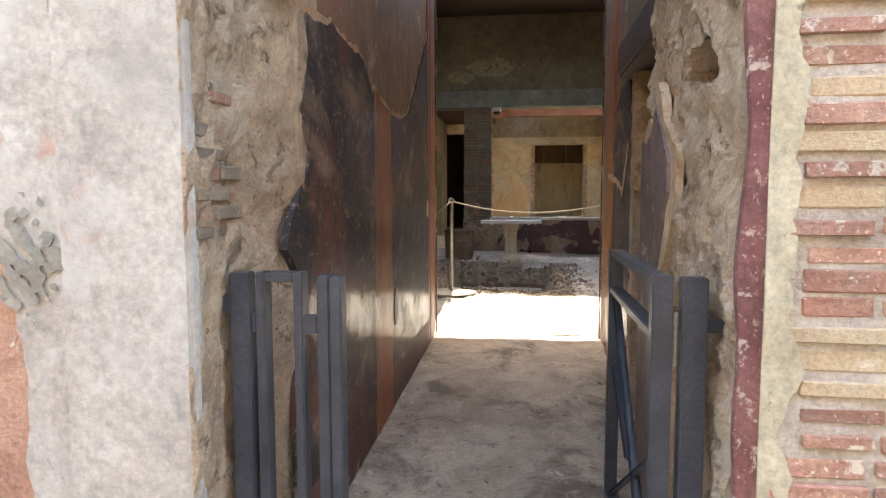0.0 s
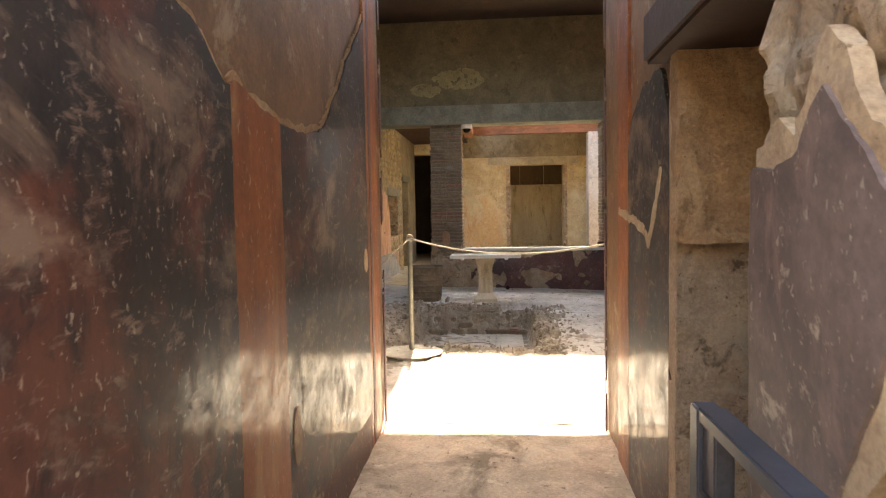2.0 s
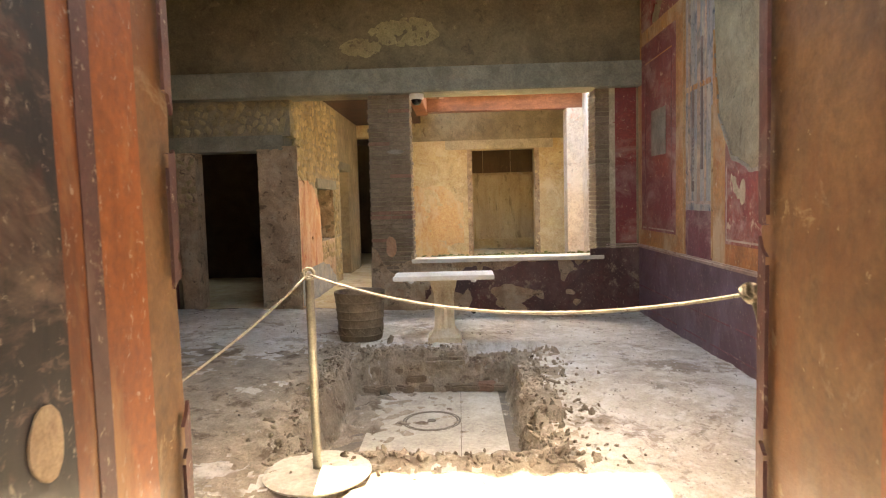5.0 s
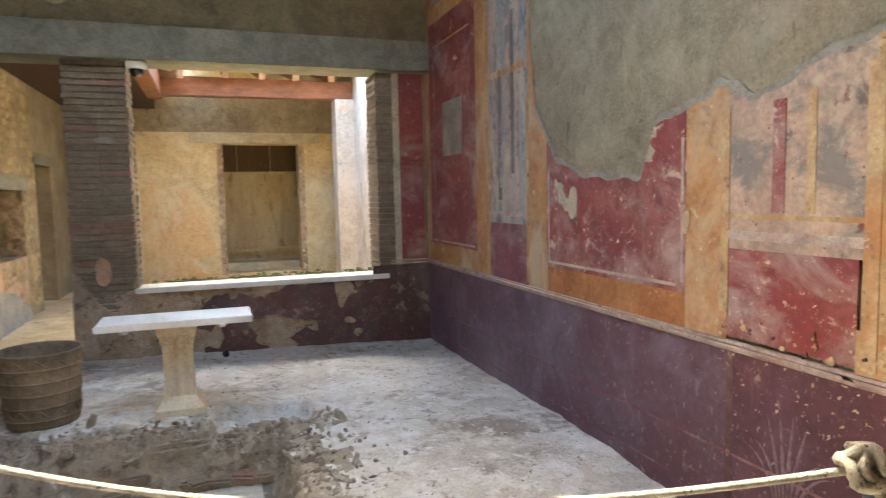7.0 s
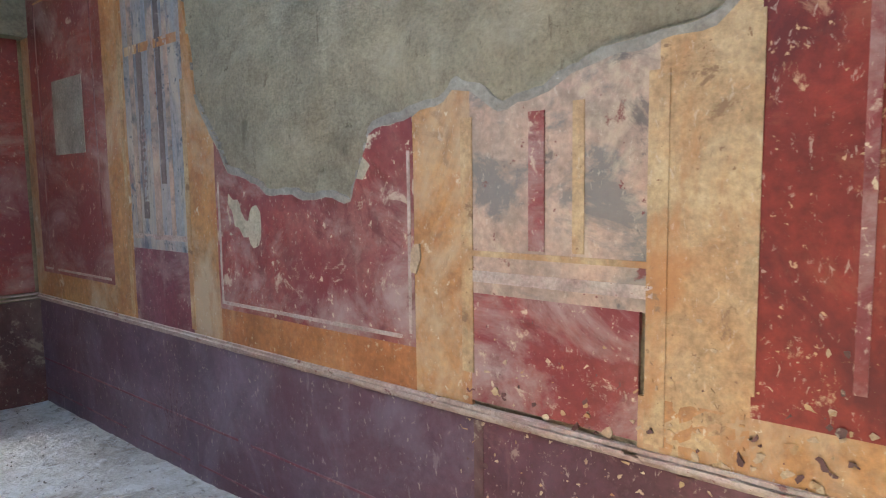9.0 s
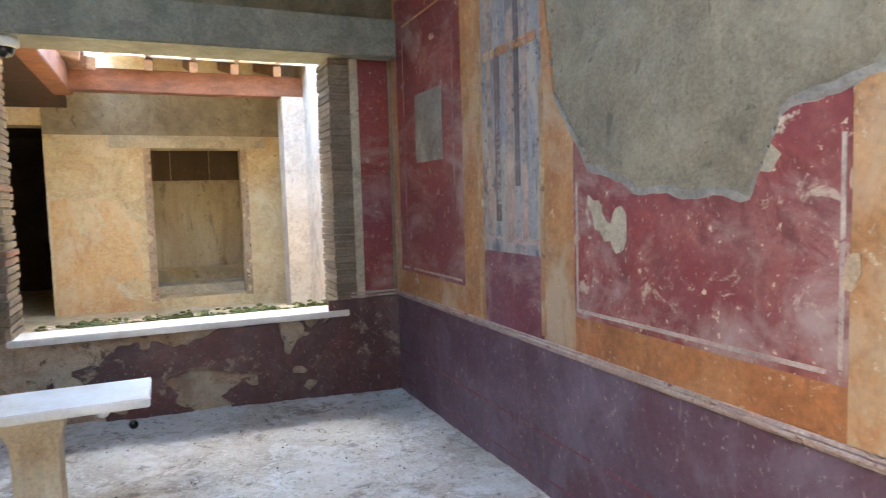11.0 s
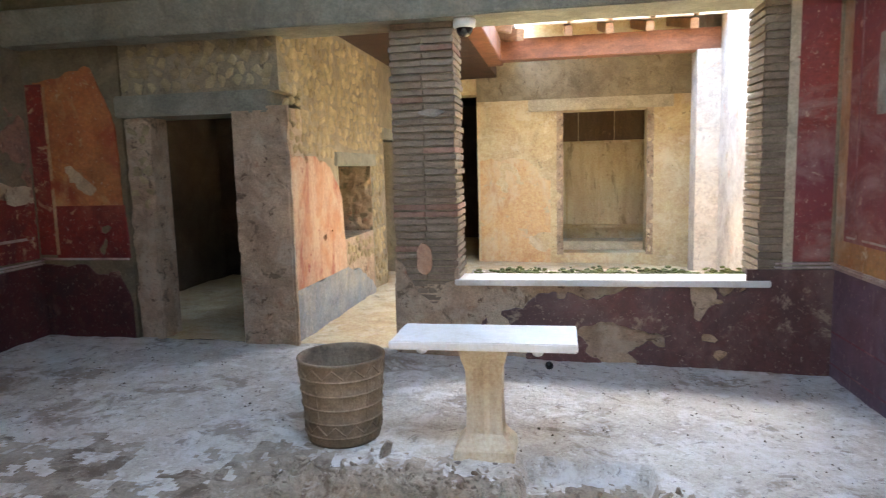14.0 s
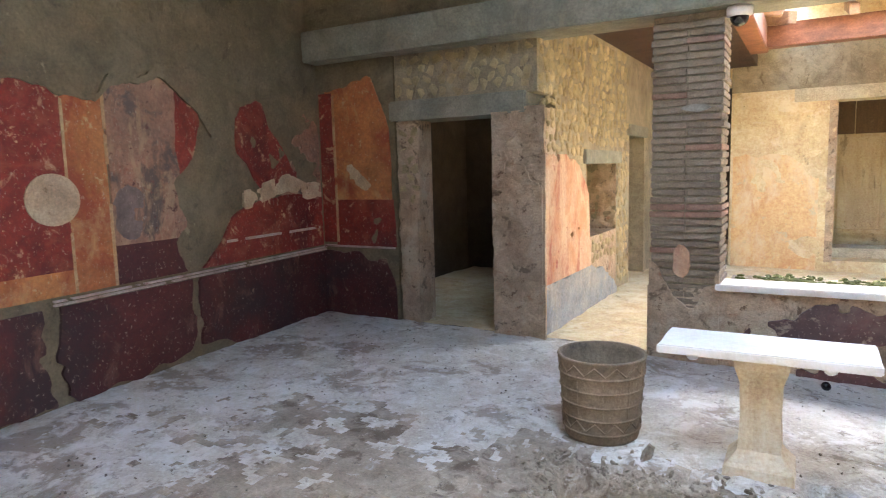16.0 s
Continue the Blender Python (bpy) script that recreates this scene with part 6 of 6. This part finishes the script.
fresco("grey_plaster_coat", Plane((-0.83, 12.565, 0), (-1, 0, 0), (0, -1, 0)), 0.0, 0.53, 0.45, 1.45, "rough", pillar, below([(0, 1.3), (0.2, 1.0), (0.53, 1.4)], 0.12, 4), "rough plaster at the pillar's foot", proud=0.012, relief=0.008)
fresco("red_remnant", Plane((-0.83, 12.565, 0), (-1, 0, 0), (0, -1, 0)), 0.15, 0.42, 1.2, 1.6, "faint_orange", pillar, oval(0.28, 1.42, 0.07, 0.13, 3, 0.5, 8), "scrap of orange-red plaster", proud=0.022)
fresco("pale_loss", Plane((-0.83, 12.565, 0), (-1, 0, 0), (0, -1, 0)), 0.05, 0.45, 2.5, 2.7, "grey_plaster", pillar, oval(0.2, 2.6, 0.12, 0.03, 3, 0.6, 9), proud=0.018)


def stone_mesh(k):
    bm = bmesh.new()
    n = 7
    ang = sorted(random.uniform(0, 2 * math.pi) * 0.25 + 2 * math.pi * i / n for i in range(n))
    rad = [random.uniform(0.78, 1.05) for _ in range(n)]
    rings = [[bm.verts.new((r * s * math.cos(a), d, r * s * math.sin(a))) for a, r in zip(ang, rad)] for s, d in ((1.0, 0.3), (0.97, -0.25), (0.72, -0.55))]
    for a, b in zip(rings, rings[1:]):
        for i in range(n):
            bm.faces.new((a[i], a[(i + 1) % n], b[(i + 1) % n], b[i]))
    bm.faces.new(rings[-1])
    bmesh.ops.recalc_face_normals(bm, faces=bm.faces[:])
    me = bpy.data.meshes.new("stone")
    bm.to_mesh(me)
    bm.free()
    me.materials.append(M["stone"])
    for p in me.polygons:
        p.use_smooth = True
    return me


STONES = [stone_mesh(k) for k in range(8)]


def rubble_face(parent, pl, u0, u1, v0, v1, size, keep=None, proud=0.0):
    turn = Matrix((pl.u, -pl.n, Vector((0, 0, 1)))).transposed().to_4x4()
    v, r = v0 + size * 0.5, 0
    while v < v1:
        u = u0 + size * (0.5 if r % 2 else 0.9)
        while u < u1:
            uu, vv = u + random.uniform(-0.2, 0.2) * size, v + random.uniform(-0.2, 0.2) * size
            s = size * random.uniform(0.42, 0.62)
            if (keep is None or keep(uu, vv) > 0) and u0 + s * 0.7 < uu < u1 - s * 0.7 and vv < v1 - s * 0.5:
                o = new("stone", random.choice(STONES))
                o.parent = parent
                o.matrix_basis = Matrix.Translation(pl.at(uu, vv, proud)) @ turn @ Matrix.Rotation(random.uniform(0, 6), 4, "Y") @ Matrix.Diagonal((s * random.uniform(0.95, 1.35), 0.02 + 0.16 * s, s * random.uniform(0.7, 1.0), 1))
            u += size * random.uniform(1.0, 1.35)
        v += size * 0.92
        r += 1


rubble_face(w_over2, Plane((-2.36, 12.69, 0), (-1, 0, 0), (0, -1, 0)), 0.02, 1.5, 2.88, 3.3, 0.11)
PL_A2 = Plane((-2.36, 12.65, 0), (0, 1, 0), (1, 0, 0))
rubble_face(w_a1, PL_A2, 0.05, 1.5, 2.3, 3.58, 0.115)
rubble_face(w_a3, PL_A2, 1.5, 2.7, 2.4, 3.58, 0.115)
rubble_face(w_a4, PL_A2, 2.7, 3.3, 0.7, 3.58, 0.13)
rubble_face(w_a2, PL_A2, 1.5, 2.7, 1.1, 1.4, 0.12)
rubble_face(w_jamb, Plane((-3.61, 12.7, 0), (-1, 0, 0), (0, -1, 0)), 0.0, 0.24, 1.5, 2.6, 0.1, patchy(0.1, 3, 2))

# dust and crumbs in the passage
grit = bmesh.new()
for k in range(700):
    x, y = random.uniform(-1.0, 0.45), random.uniform(2.0, 6.0)
    if noise.noise(Vector((x * 1.6, y * 1.6, 2))) + 0.4 * (y < 3.4) < 0.12:
        continue
    r = random.uniform(0.003, 0.011)
    pebble(grit, (x, y, floor_z(x, y) + bumps(Vector((x, y, 0)), 5, 0.008) + r * 0.2), (r * 1.4, r, r * 0.6), k * 0.31)
tagged(part("grit", grit, "fauces_floor"), "loose grit on the worn passage floor", "debris", kind="stuff")
# faint painted plants on the dado
for cu, cv in ((2.05, 0.72), (4.6, 0.74)):
    for k in range(8):
        lean = (k - 3.5) * 0.05
        pts = [PL_R.at(cu + lean * (t / 8) ** 1.6 + 0.015 * (k - 3.5), cv + (0.42 - 0.03 * abs(k - 3.5)) * (t / 8) - 0.1 * (t / 8) ** 3 * (abs(k - 3.5) > 2), 0.0165) for t in range(9)]
        bm = bmesh.new()
        rows = []
        for t, q in enumerate(pts):
            w = 0.009 * math.sin(math.pi * (t + 0.6) / 9)
            rows.append((bm.verts.new(q - PL_R.u * w + PL_R.n * 0.002), bm.verts.new(q + PL_R.n * 0.0035), bm.verts.new(q + PL_R.u * w + PL_R.n * 0.002)))
        for a, b in zip(rows, rows[1:]):
            bm.faces.new((a[0], a[1], b[1], b[0]))
            bm.faces.new((a[1], a[2], b[2], b[1]))
        part("painted_leaf", bm, "faded_leaf", w_r)
